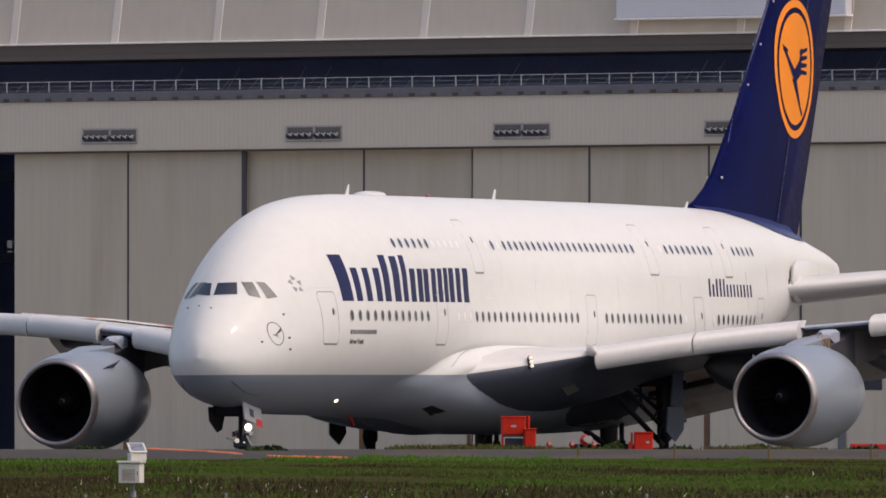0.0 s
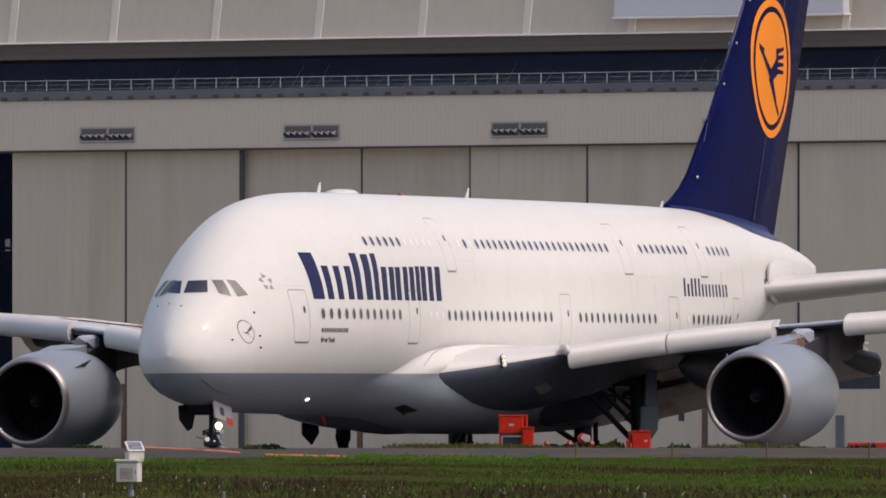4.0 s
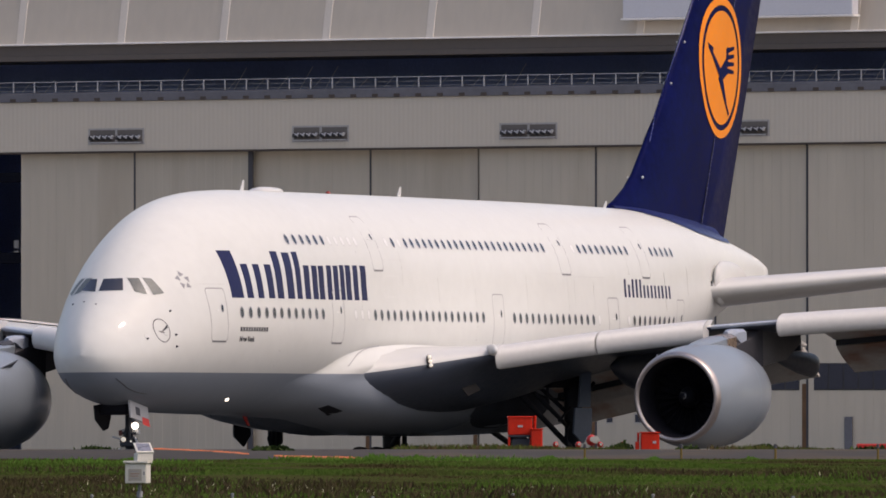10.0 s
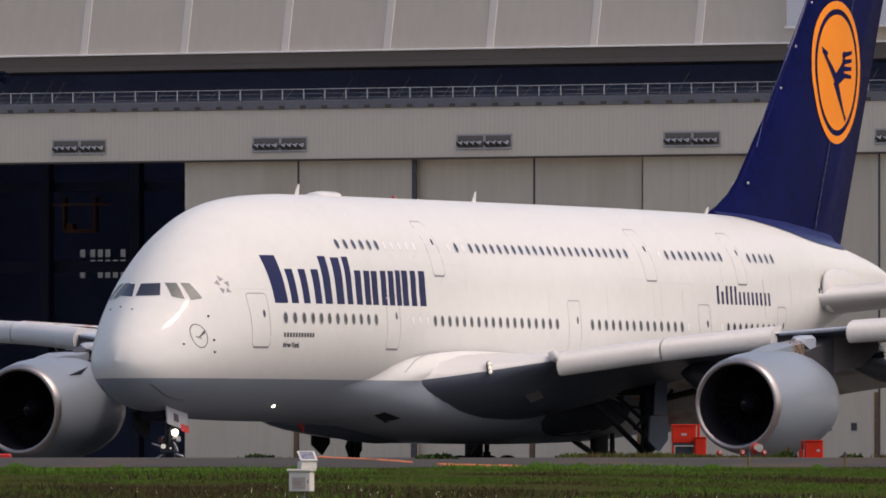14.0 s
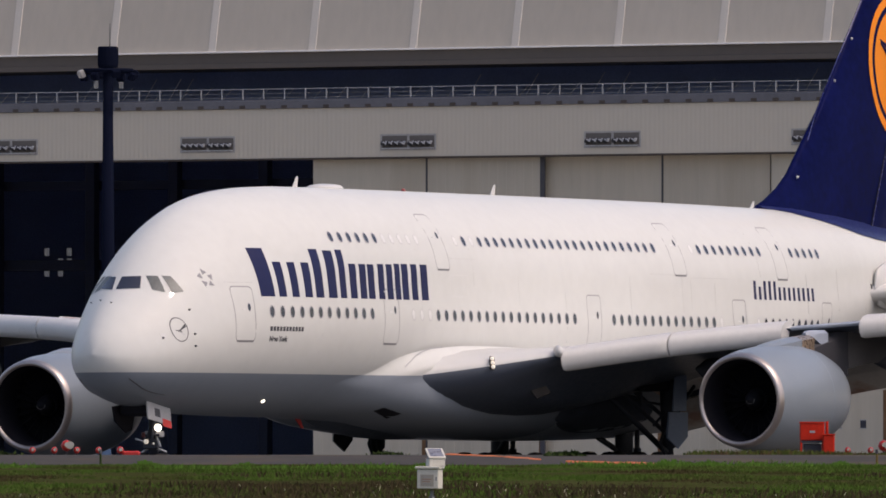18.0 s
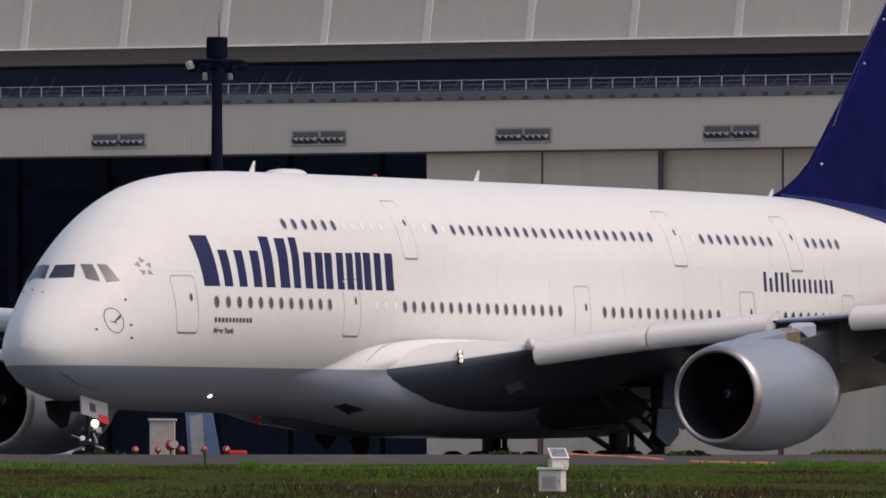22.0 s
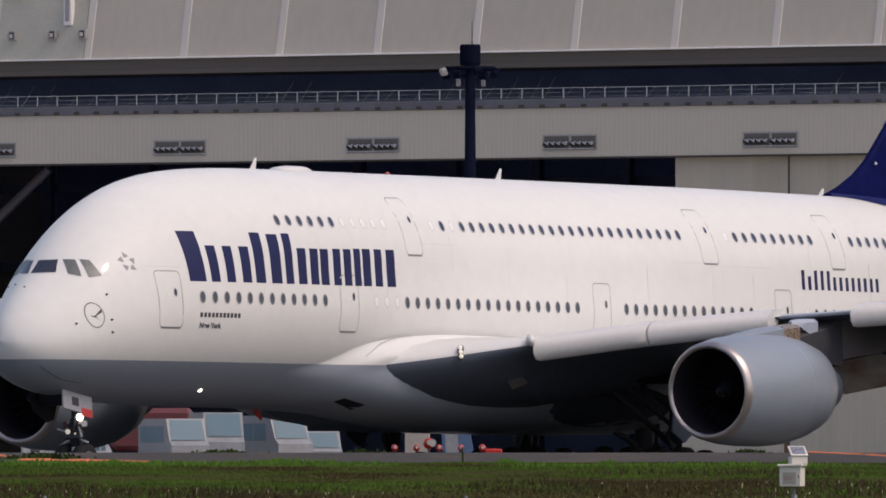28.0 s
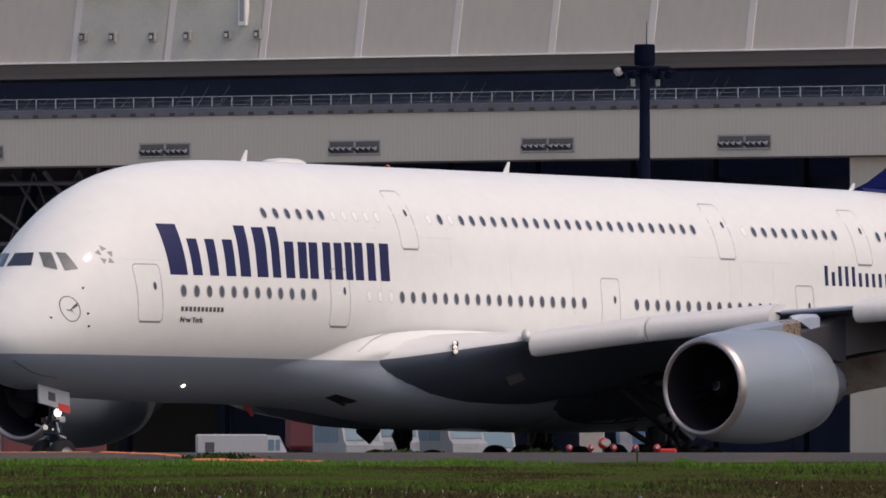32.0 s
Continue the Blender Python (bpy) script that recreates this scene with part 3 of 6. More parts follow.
for sgn in (1, -1):
    wing = part("wing", wing_mesh(sgn), airliner, "swept wing, white above, grey below with shade in the colour")
    for l0, l1 in ((7.7, 10.62), (10.68, 13.9), (16.2, 20.5), (20.56, 24.6), (26.9, 31), (31.06, 35), (35.06, 39)):
        me = slat_mesh(l0, l1, sgn)
        part("slat", me, wing, "drooped pale leading-edge slat")
    v, f = turned([(-.5, .02), (-.35, .09), (0, .16), (.3, .15), (.44, .08), (.48, .02)], 16)
    part("slat_horn", mesh("slat_horn", [(x, y, z * 1.35) for x, y, z in v], f, WHITE, True), wing, "rounded white fairing at the slat's inner end", at=pose(-13.95, sgn * 7.52, 4.88, 0, 8, sgn * 40))
    for l in (18.5, 22.0, 29.5, 33.5):
        a, c, z, t = wing_station(l)
        v, f = turned([(0, .02), (.6, .26), (2, .42), (4.2, .4), (6.2, .2), (7, .02)], 14)
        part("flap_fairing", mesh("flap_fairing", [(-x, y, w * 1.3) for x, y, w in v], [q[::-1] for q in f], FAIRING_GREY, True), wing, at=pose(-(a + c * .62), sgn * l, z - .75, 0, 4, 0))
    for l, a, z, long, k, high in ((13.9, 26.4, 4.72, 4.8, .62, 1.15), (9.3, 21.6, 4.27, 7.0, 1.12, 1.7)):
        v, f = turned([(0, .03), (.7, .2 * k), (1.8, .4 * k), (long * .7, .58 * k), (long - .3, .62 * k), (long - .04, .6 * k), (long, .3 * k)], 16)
        part("flap_fairing", mesh("flap_fairing", [(-x, y * .85, w * (high if w > 0 else 1.3)) for x, y, w in v], [q[::-1] for q in f], FAIRING_SHADE, True), wing, "drooped flap track fairing, shade in its dark colour", at=pose(-a, sgn * l, z, 0, -4.5, 0))
    # middle piece is an added dark strip for the shade inside the slot
    for l0, l1 in ((4.0, 9.1), (9.14, 13.4), (14.7, 24.5)):
        for piece, words, outline in (("flap_shroud", "drooped panel ahead of the flap's slot", ((-2.7, .2), (-2.5, .27), (-.2, -.16), (.65, -.34), (.65, -.4), (-.25, -.34))),
                                      ("slot_shade", "dark strip painting the shade in the flap's slot", ((-.05, -.36), (.0, -.36), (.0, -.58), (-.05, -.58))),
                                      ("flap", "drooped pale trailing-edge flap", ((.02, -.62), (.1, -.5), (.3, -.46), (.9, -.72), (2.05, -1.55), (2.0, -1.6), (.6, -1.0)))):
            m = len(outline)
            v, f = [], []
            for l in (l0, (l0 + l1) / 2, l1):
                a, c, z, t = wing_station(l)
                zt = z - math.tan(radians(3.2 - 5 * l / 40)) * c * .5
                v += [(-(a + c + d), sgn * l, zt + e) for d, e in outline]
            for j in range(2):
                for k in range(m):
                    q = (j * m + k, j * m + (k + 1) % m, (j + 1) * m + (k + 1) % m, (j + 1) * m + k)
                    f.append(q if sgn > 0 else q[::-1])
            f += [tuple(range(m)), tuple(range(3 * m - 1, 2 * m - 1, -1))]
            part(piece, mesh(piece, v, f, FAIRING_SHADE if piece == "slot_shade" else FLAP), wing, words)
    for k in range(3):
        part("landing_lamp", mesh("landing_lamp", *turned([(0, .075), (.06, .075), (.09, .05)], 12), LAMP_DIM, True), wing, "row of lamps in the wing root", at=pose(-12.3 - .02 * k, sgn * (5.72 - .035 * k), 4.29 + .155 * k, 0, 0, sgn * 25))
    part("lamp_recess", mesh("lamp_recess", *block(-.3, -.02, -.12, .06, -.09, .4, .04), DUCT), wing, "dark lamp housing", at=pose(-12.33, sgn * 5.67, 4.29, 0, -4, sgn * 25))
    part("hatch", mesh("hatch", *block(-.32, .32, -.03, .03, -.38, .38, .01), HATCH), wing, "open brown hatch under the wing root", at=pose(-15.1, sgn * 6.1, 3.54, sgn * 35, 20, sgn * -30))

# belly fairing: white above the paint line, grey below; it swells out of the hull
FAIR_TOP = [(5, 3.9), (7.4, 4.05), (8.4, 4.3), (9.4, 4.6), (10.4, 4.82), (12, 5.0), (14.5, 5.1), (24, 5.0), (30, 4.8), (34, 4.5), (37, 4.2), (40, 4.0)]
FAIR_LOW = [(5, 2.46), (7, 2.42), (9.4, 2.3), (10.4, 2.18), (12, 2.0), (14.5, 1.8), (18, 1.68), (24, 1.66), (30, 1.75), (34, 2.0), (37, 2.3), (40, 2.46)]
FAIR_WIDE = [(5, 3.5), (7.4, 3.54), (8.4, 3.6), (9.4, 3.7), (10.4, 3.86), (12, 4.08), (14.5, 4.25), (18, 4.35), (24, 4.35), (30, 4.2), (34, 3.9), (37, 3.62), (40, 3.5)]


def fair_side(a, z):
    """Half breadth of the belly fairing."""
    u = min(max((a - 5) / 7, 0), 1) * min(max((40 - a) / 6, 0), 1)
    k = u * u * (3 - 2 * u)
    top, low, w, mid = along(FAIR_TOP, a), along(FAIR_LOW, a), along(FAIR_WIDE, a), 3.45
    inner = side(a, z) if z > 2.45 else 0.0
    if z > mid:
        u = (top - z) / (top - mid)
        y = side(a, top) + (w - side(a, top)) * u * u * (3 - 2 * u)
    else:
        u = min((mid - z) / (mid - low), 1)
        y = w * (1 - u ** 2.7) ** (1 / 2.7)
    swell = min(max((a - 8.4) / 4.4, 0), 1) * min(max((20 - a) / 4, 0), 1)
    rise = z - 4.0 - .16 * (min(a, 13) - 9)
    swell = .62 * swell * swell * (3 - 2 * swell) * math.exp(-(rise / (.45 if rise > 0 else .26)) ** 2)
    return (1 - k) * (inner - .03) + k * max(y, inner - .03) + swell


STATIONS = [5 + .5 * k for k in range(20)] + [15 + k for k in range(26)]
v, f, under = [], [], []
for sgn in (1, -1):
    k0 = len(v)
    for a in STATIONS:
        top, low = along(FAIR_TOP, a), along(FAIR_LOW, a)
        for q in range(25):
            z = low + (top - low) * (1 + math.cos(math.pi * q / 24)) / 2
            v.append((-a, sgn * max(fair_side(a, z), 0), z))
    for j in range(len(STATIONS) - 1):
        for q in range(24):
            e = (k0 + j * 25 + q, k0 + j * 25 + q + 1, k0 + (j + 1) * 25 + q + 1, k0 + (j + 1) * 25 + q)
            f.append(e if sgn < 0 else e[::-1])
            under.append(1 if 21 <= STATIONS[j] < 34 and q > 3 else 0)
fairing = part("belly_fairing", mesh("belly_fairing", v, f, [HULL, BELLY_GREY], True, under), airliner, "bulged belly fairing, white above and grey below")
VENT = [(9.12, 2.68), (9.32, 2.8), (10.36, 2.58), (10.31, 2.41)]
for sgn in (1, -1):
    v = []
    for a, z in VENT:
        v += [(-a, sgn * (fair_side(a, z) + .015), z), (-a, sgn * (fair_side(a, z) - .05), z)]
    part("belly_vent", mesh("belly_vent", v, [(0, 2, 4, 6), (0, 1, 3, 2), (2, 3, 5, 4), (4, 5, 7, 6), (6, 7, 1, 0)], DUCT), fairing, "dark slanted air vent")
    # dark patch laid on the fairing paints the shade of the gear opening
    v, f = [], []
    for j in range(9):
        for i in range(8):
            a = 20.4 + .95 * j
            z = 2.7 + 1.5 * math.sqrt(1 - ((j - 4) / 4.25) ** 2) * (i / 7 - .5)
            v.append((-a, sgn * (fair_side(a, z) + .02), z))
    for j in range(8):
        for i in range(7):
            q = (8 * j + i, 8 * j + i + 1, 8 * j + i + 9, 8 * j + i + 8)
            f.append(q if sgn > 0 else q[::-1])
    part("gear_opening", mesh("gear_opening", v, f, BAY_SHADE), fairing, "dark patch painting the shaded wing gear opening")
    arc = [(9.7, 4.29), (10.1, 4.52), (10.5, 4.72), (10.95, 4.86), (11.5, 4.97), (12.3, 5.04)]
    part("root_seal", mesh("root_seal", *join(*[rod((-p[0], sgn * (fair_side(*p) + .02), p[1]), (-q[0], sgn * (fair_side(*q) + .02), q[1]), .018, n=6) for p, q in zip(arc, arc[1:])]), GREY_MARK), airliner, "thin grey seal line at the wing root")
for sgn in (1, -1):
    v, f = turned([(-3.0, .02), (-2.6, .22), (-1.6, .52), (0, .78), (1.9, .9), (2.6, .72), (3.0, .02)], 20)
    part("tail_fairing", mesh("tail_fairing", [(x, y * .24, z) for x, y, z in v], f, WHITE, True), airliner, "smooth white fairing at the tailplane root", at=pose(-53.2, sgn * 2.0, 7.95, 0, 4, sgn * 9))
v = [(50.2, 7.9), (50.25, 7.65), (50.5, 7.42), (51.1, 7.2), (51.8, 7.08)]
for sgn in (1, -1):
    part("tail_seal", mesh("tail_seal", *join(*[rod(skin(*p, .02, sgn), skin(*q, .02, sgn), .03, n=6) for p, q in zip(v, v[1:])]), MARK), airliner, "dark gap at the tailplane root")
for a, z0, z1 in ((3.4, 4.2, 6.6), (10.9, 5.2, 8.6), (18.6, 6.7, 8.6), (27.6, 5.4, 8.6), (34.6, 6.6, 8.6), (42.9, 6.6, 9.6), (49.6, 6.3, 7.1), (31.9, 6.5, 7.85), (22.3, 5.3, 7.4), (46.2, 6.3, 8.4), (32.6, 6.6, 7.9), (15.1, 7.3, 8.7), (38.6, 8.0, 9.7)):
    decal("skin_seam", lambda u, w: (a + .02 * u, z0 + (z1 - z0) * w), SKIN_SEAM, hull, out=.003, rows=4)


for a0, a1, z in ((32.7, 35.9, 7.86), (29.4, 31.6, 7.96), (-2.3, -.8, 7.22), (42.0, 44.1, 7.1), (13.4, 15.4, 8.3)):
    decal("lap_seam", lambda u, w: (a0 + (a1 - a0) * w, z + .025 * u), SKIN_SEAM, hull, out=.003, rows=4)

# ---- tail ----
def fin_mesh():
    lead = [(10.3, 44.0), (10.78, 44.5), (11.1, 45.5), (11.6, 46.6), (12.2, 47.5), (13.6, 48.95), (14.5, 49.95), (19.4, 54.25), (22.8, 57.25), (23.8, 58.5), (24.05, 59.6)]
    v, f = [], []
    foil = [(0, 0), (.02, .3), (.08, .62), (.2, .9), (.35, 1), (.55, .82), (.8, .38), (1, .03)]
    prof = foil + [(u, -w) for u, w in foil[-1:0:-1]]
    m = len(prof)
    for z, a in [(8.9, 44.0)] + lead:
        tail = 57.5 + (z - 9.65) * .444
        c, thick = tail - a, .6 * (1 - (z - 9) / 22)
        v += [(-(a + u * c), w * thick, z) for u, w in prof]
    for j in range(len(lead)):
        for k in range(m):
            f.append((j * m + k, j * m + (k + 1) % m, (j + 1) * m + (k + 1) % m, (j + 1) * m + k))
    f.append(tuple(range(len(lead) * m, (len(lead) + 1) * m)))
    return mesh("fin", v, f, BLUE, True)


fin = part("fin", fin_mesh(), airliner, "dark blue tail fin")
# blue skirt where the fin runs out over the crown
for sgn in (1, -1):
    edge = [(44.9, 10.76), (45.6, 10.7), (46.2, 10.62), (46.9, 10.47), (48.0, 10.31), (49.2, 10.12), (50.8, 9.85), (52.6, 9.68), (54.6, 9.56), (56.4, 9.5)]
    v, f = [], []
    for a, z in edge:
        top = along(CROWN, a - NOSE)
        v += [(-a, sgn * (side(a, z) + .03), z + .02), (-a, sgn * (side(a, z + (top - z) * .5) + .07), z + (top - z) * .5 + .08), (-a, sgn * (side(a, z + (top - z) * .85) + .03), z + (top - z) * .85 + .12), (-a, 0, top + min(.02 + .2 * max(a - 45.4, 0), .5))]
    for j in range(len(edge) - 1):
        for k in range(3):
            q = (4 * j + k, 4 * j + k + 1, 4 * j + k + 5, 4 * j + k + 4)
            f.append(q if sgn > 0 else q[::-1])
    part("fin_skirt", mesh("fin_skirt", v, f, SKIRT_BLUE, True), fin, "blue paint running out over the crown")


def fin_side(a, z):
    foil = [(0, 0), (.02, .3), (.08, .62), (.2, .9), (.35, 1), (.55, .82), (.8, .38), (1, .03)]
    lead = along([(8.9, 45.2), (10.94, 46.0), (14.5, 49.95), (19.4, 54.25), (24.05, 59.6)], z)
    u = min(max((a - lead) / (57.5 + (z - 9.65) * .444 - lead), 0), 1)
    k = max(i for i in range(len(foil) - 1) if foil[i][0] <= u)
    w = foil[k][1] + (foil[k + 1][1] - foil[k][1]) * (u - foil[k][0]) / (foil[k + 1][0] - foil[k][0])
    return w * .6 * (1 - (z - 9) / 22)


def fin_disc(name, r0, r1, mat, out, label="", n=40, rings=7):
    for sgn in (1, -1):
        v, f = [], []
        for j in range(rings + 1):
            r = r0 + (r1 - r0) * j / rings
            for k in range(n):
                a, z = 56.62 + r * .93 * math.cos(k * math.tau / n), 16.65 + r * math.sin(k * math.tau / n)
                v.append((-a, sgn * (fin_side(a, z) + out), z))
        for j in range(rings):
            for k in range(n):
                q = (j * n + k, j * n + (k + 1) % n, (j + 1) * n + (k + 1) % n, (j + 1) * n + k)
                f.append(q if sgn < 0 else q[::-1])
        part(name, mesh(name, v, f, mat, True), fin, label)


fin_disc("fin_disc", 0.02, 2.32, ORANGE, .03, "yellow-orange disc on the fin")
fin_disc("fin_ring", 2.55, 2.87, ORANGE, .03, "yellow-orange ring round the disc", rings=2)


def fin_bar(p, q, w0, w1):
    """A plain tapered bar on the disc, in place of the emblem's bird."""
    for sgn in (1, -1):
        d = Vector((q[0] - p[0], q[1] - p[1])).normalized()
        s = Vector((-d.y, d.x))
        v = []
        for k in range(5):
            u = k / 4
            c, w = Vector(p) * (1 - u) + Vector(q) * u, w0 + (w1 - w0) * u
            for e in (w, -w):
                x = c + s * e
                v.append((-x.x, sgn * (fin_side(x.x, x.y) + .045), x.y))
        part("emblem_bar", mesh("emblem_bar", v, [(2 * k, 2 * k + 1, 2 * k + 3, 2 * k + 2) for k in range(4)], BLUE), fin)


fin_bar((55.0, 17.5), (56.5, 16.3), .05, .2)
fin_bar((54.95, 17.62), (55.5, 17.35), .03, .09)
fin_bar((56.3, 16.35), (57.35, 15.0), .26, .06)
fin_bar((57.2, 15.2), (57.6, 14.75), .05, .1)
fin_bar((56.35, 16.3), (57.25, 16.75), .26, .34)
for k in range(4):
    fin_bar((57.1, 16.55 + .26 * k), (58.2, 16.5 + .33 * k), .11, .07)
fin_bar((57.15, 16.4), (57.35, 17.5), .1, .12)


def fin_line(name, p, q, wide, mat, out, label=""):
    """A narrow strip on both faces of the fin from p to q (a, z)."""
    for sgn in (1, -1):
        v = []
        for k in range(9):
            a, z = p[0] + (q[0] - p[0]) * k / 8, p[1] + (q[1] - p[1]) * k / 8
            v += [(-a, sgn * (fin_side(a, z) + out), z), (-(a + wide), sgn * (fin_side(a + wide, z) + out), z)]
        part(name, mesh(name, v, [(2 * k, 2 * k + 1, 2 * k + 3, 2 * k + 2) if sgn < 0 else (2 * k + 2, 2 * k + 3, 2 * k + 1, 2 * k) for k in range(8)], mat), fin, label)


FIN_SEAM = surface("fin_seam", (.003, .004, .02), .6, spec=.1)
FIN_EDGE = surface("fin_edge", (.012, .018, .11), .25, vary=.3, spec=.4)
fin_line("rudder_gap", (54.0, 9.75), (58.6, 20.5), .09, FIN_SEAM, .02, "dark gap in front of the rudder")
fin_line("rudder_edge", (54.12, 9.75), (58.7, 20.5), .07, FIN_EDGE, .02)
fin_line("leading_strip", (49.0, 13.5), (56.87, 22.4), .07, FIN_EDGE, .012, "thin brighter strip behind the leading edge")
# small pale discs paint glints along the fin's leading edge
for z, a in ((12.05, 47.75), (15.9, 51.35), (17.6, 52.85), (19.4, 54.45)):
    for sgn in (1, -1):
        part("fin_glint", mesh("fin_glint", *turned([(-.02, .06), (.03, .05), (.05, .02)], 10, "y"), RAILING if z > 13 else BLANK, True), fin, at=pose(-a - .08, sgn * (fin_side(a + .08, z) + .01), z, 0, 0, 0 if sgn > 0 else 180))
for sgn in (1, -1):
    v, f = [], []
    foil = [(1, 0), (.7, .3), (.4, .5), (.15, .42), (.04, .24), (0, 0), (.04, -.24), (.15, -.42), (.4, -.5), (.7, -.3)]
    for l, a, c, z in ((.6, 48.8, 9.6, 7.4), (2.2, 49.9, 8.8, 7.52), (8, 54.2, 6.4, 8.12), (14.6, 59.1, 3.9, 8.85), (15.2, 60.0, 3.0, 8.9)):
        v += [(-(a + u * c), sgn * l, z + w * .13 * c) for u, w in foil]
    for j in range(4):
        for k in range(10):
            q = (j * 10 + k, j * 10 + (k + 1) % 10, (j + 1) * 10 + (k + 1) % 10, (j + 1) * 10 + k)
            f.append(q if sgn < 0 else q[::-1])
    f.append(tuple(range(40, 50)))
    part("tailplane", mesh("tailplane", v, f, WHITE, True), airliner, "white horizontal tailplane")
part("tail_exhaust", mesh("tail_exhaust", *turned([(0, .34), (.35, .28), (.35, .22), (.1, .2)], 18), GEAR, True), airliner, at=pose(-61.45, 0, 8.26, 0, 0, 180))


# ---- engines ----
v, f = [], []
for r, tw, x in ((.36, .12, -1.5), (.9, .1, -1.55), (1.44, .07, -1.62)):
    for e in (-1, 1):
        v.append((x + e * .12, r * math.cos(e * tw * .75), r * math.sin(e * tw * .75)))
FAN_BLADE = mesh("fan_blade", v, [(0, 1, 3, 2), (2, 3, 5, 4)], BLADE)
SPIRAL = surface("spiral_grey", (.12, .12, .12), .6)
FANS = []


def engine(l, z, a, sgn):
    pod = part("engine", mesh("cowl", *turned([(-.26, 1.745), (-.42, 1.775), (-1.0, 1.88), (-2.0, 1.96), (-3.2, 1.99), (-4.3, 1.94), (-5.2, 1.8), (-6.0, 1.58), (-6.05, 1.52), (-5.2, 1.5), (-3, 1.42)], 56, cap=False), COWL, True), airliner, "grey engine nacelle with bare metal lip", at=pose(-a, sgn * l, z, 0, 1.5, 0))
    part("intake_lip", mesh("intake_lip", *turned([(-.26, 1.747), (-.15, 1.715), (-.06, 1.67), (0, 1.6), (-.03, 1.54), (-.1, 1.5)], 56, cap=False), LIP, True), pod, "polished intake lip")
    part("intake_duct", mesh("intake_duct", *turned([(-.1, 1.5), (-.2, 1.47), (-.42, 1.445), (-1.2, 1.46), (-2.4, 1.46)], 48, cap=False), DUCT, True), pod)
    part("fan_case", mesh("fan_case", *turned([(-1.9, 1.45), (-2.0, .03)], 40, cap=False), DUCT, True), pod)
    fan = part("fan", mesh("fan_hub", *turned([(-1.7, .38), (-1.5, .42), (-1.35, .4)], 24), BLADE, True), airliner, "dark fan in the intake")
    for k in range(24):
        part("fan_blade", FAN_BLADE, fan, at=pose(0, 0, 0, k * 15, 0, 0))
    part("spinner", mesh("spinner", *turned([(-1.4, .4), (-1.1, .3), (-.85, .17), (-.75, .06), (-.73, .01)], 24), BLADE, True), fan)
    v, f = [], []
    for k in range(12):
        w = k * .3
        r = .05 + .012 * k
        x = -.76 - (r - .06) * 1.18
        for e in (0, .035):
            rr = r + e
            v.append((x + .03 - e * .8, rr * math.cos(w), rr * math.sin(w)))
    part("spiral", mesh("spiral", v, [(2 * k, 2 * k + 1, 2 * k + 3, 2 * k + 2) for k in range(11)], SPIRAL), fan, "pale spiral mark")
    FANS.append((fan, -a, sgn * l, z))
    part("core_nozzle", mesh("core_nozzle", *turned([(-5.0, 1.05), (-6.2, 1.0), (-7.6, .78), (-7.65, .7), (-6.6, .6)], 32, cap=False), FAIRING_GREY, True), pod)
    part("exhaust_plug", mesh("exhaust_plug", *turned([(-6.2, .5), (-7.6, .46), (-8.8, .06)], 24), GEAR, True), pod)
    lead, chord, wz, t = wing_station(l)
    rise, reach = wz - z, lead - a

    def fin_box(name, rows, mat, label=""):
        v, f = [], []
        for x, low, top, w in rows:
            v += [(-x, w, low), (-x, w, top - .12), (-x, w * .5, top), (-x, -w * .5, top), (-x, -w, top - .12), (-x, -w, low)]
        for j in range(len(rows) - 1):
            for k in range(6):
                f.append((j * 6 + k, (j + 1) * 6 + k, (j + 1) * 6 + (k + 1) % 6, j * 6 + (k + 1) % 6))
        f += [tuple(range(6)), tuple(range(len(rows) * 6 - 6, len(rows) * 6))[::-1]]
        me = mesh(name, v, f, mat, True)
        me.set_sharp_from_angle(angle=radians(40))
        part(name, me, pod, label)

    fin_box("pylon_fairing", ((1.2, 1.7, 1.86, .05), (2.0, 1.75, 2.0, .3), (3.0, 1.75, 2.12, .42), (4.3, 1.6, 2.24 if sgn > 0 else 2.14, .46)) + (() if sgn > 0 else ((5.3, 1.6, 2.2, .34), (6.0, 1.9, 2.24, .08))), COWL, "smooth grey fairing on top of the nacelle")
    fin_box("pylon_block", ((4.3, 1.5, 2.22, .42 if sgn > 0 else .3), (5.4, 1.5, 2.3, .42 if sgn > 0 else .3)), PYLON_METAL if sgn > 0 else PYLON_DARK, "brownish bare metal pylon block" if sgn > 0 else "dark pylon block")
    fin_box("pylon", ((4.6, 1.2, 1.8, .3), (reach + .6, .9, rise - .6, .34), (reach + 1.5, .75, rise - .15, .4)), PYLON_DARK, "dark pylon under the wing")
    fin_box("pylon_tail", ((reach + 1.5, 1.0, rise - .2, .42), (reach + 2.4, 1.1, rise - .1, .42), (reach + 4.2, 1.2, rise - .2, .32), (reach + 6.5, rise - 1.0, rise - .4, .06)), PYLON_TAIL, "grey rear part of the pylon")
    fin_box("pylon_cap", ((reach - 1.25, rise - .5, rise - .42, .1), (reach - .95, rise - .62, rise - .36, .26), (reach - .5, rise - .85, rise - .33, .3), (reach + .1, rise - .95, rise - .34, .3)), GAP_GREY, "grey cap where the pylon meets the wing")
    for x, r in ((3.9, 1.966),):
        part("cowl_seam", mesh("cowl_seam", *turned([(-x, r), (-x - .01, r + .004), (-x - .03, r + .004), (-x - .04, r)], 56, cap=False), GAP_GREY), pod)
    s = -sgn
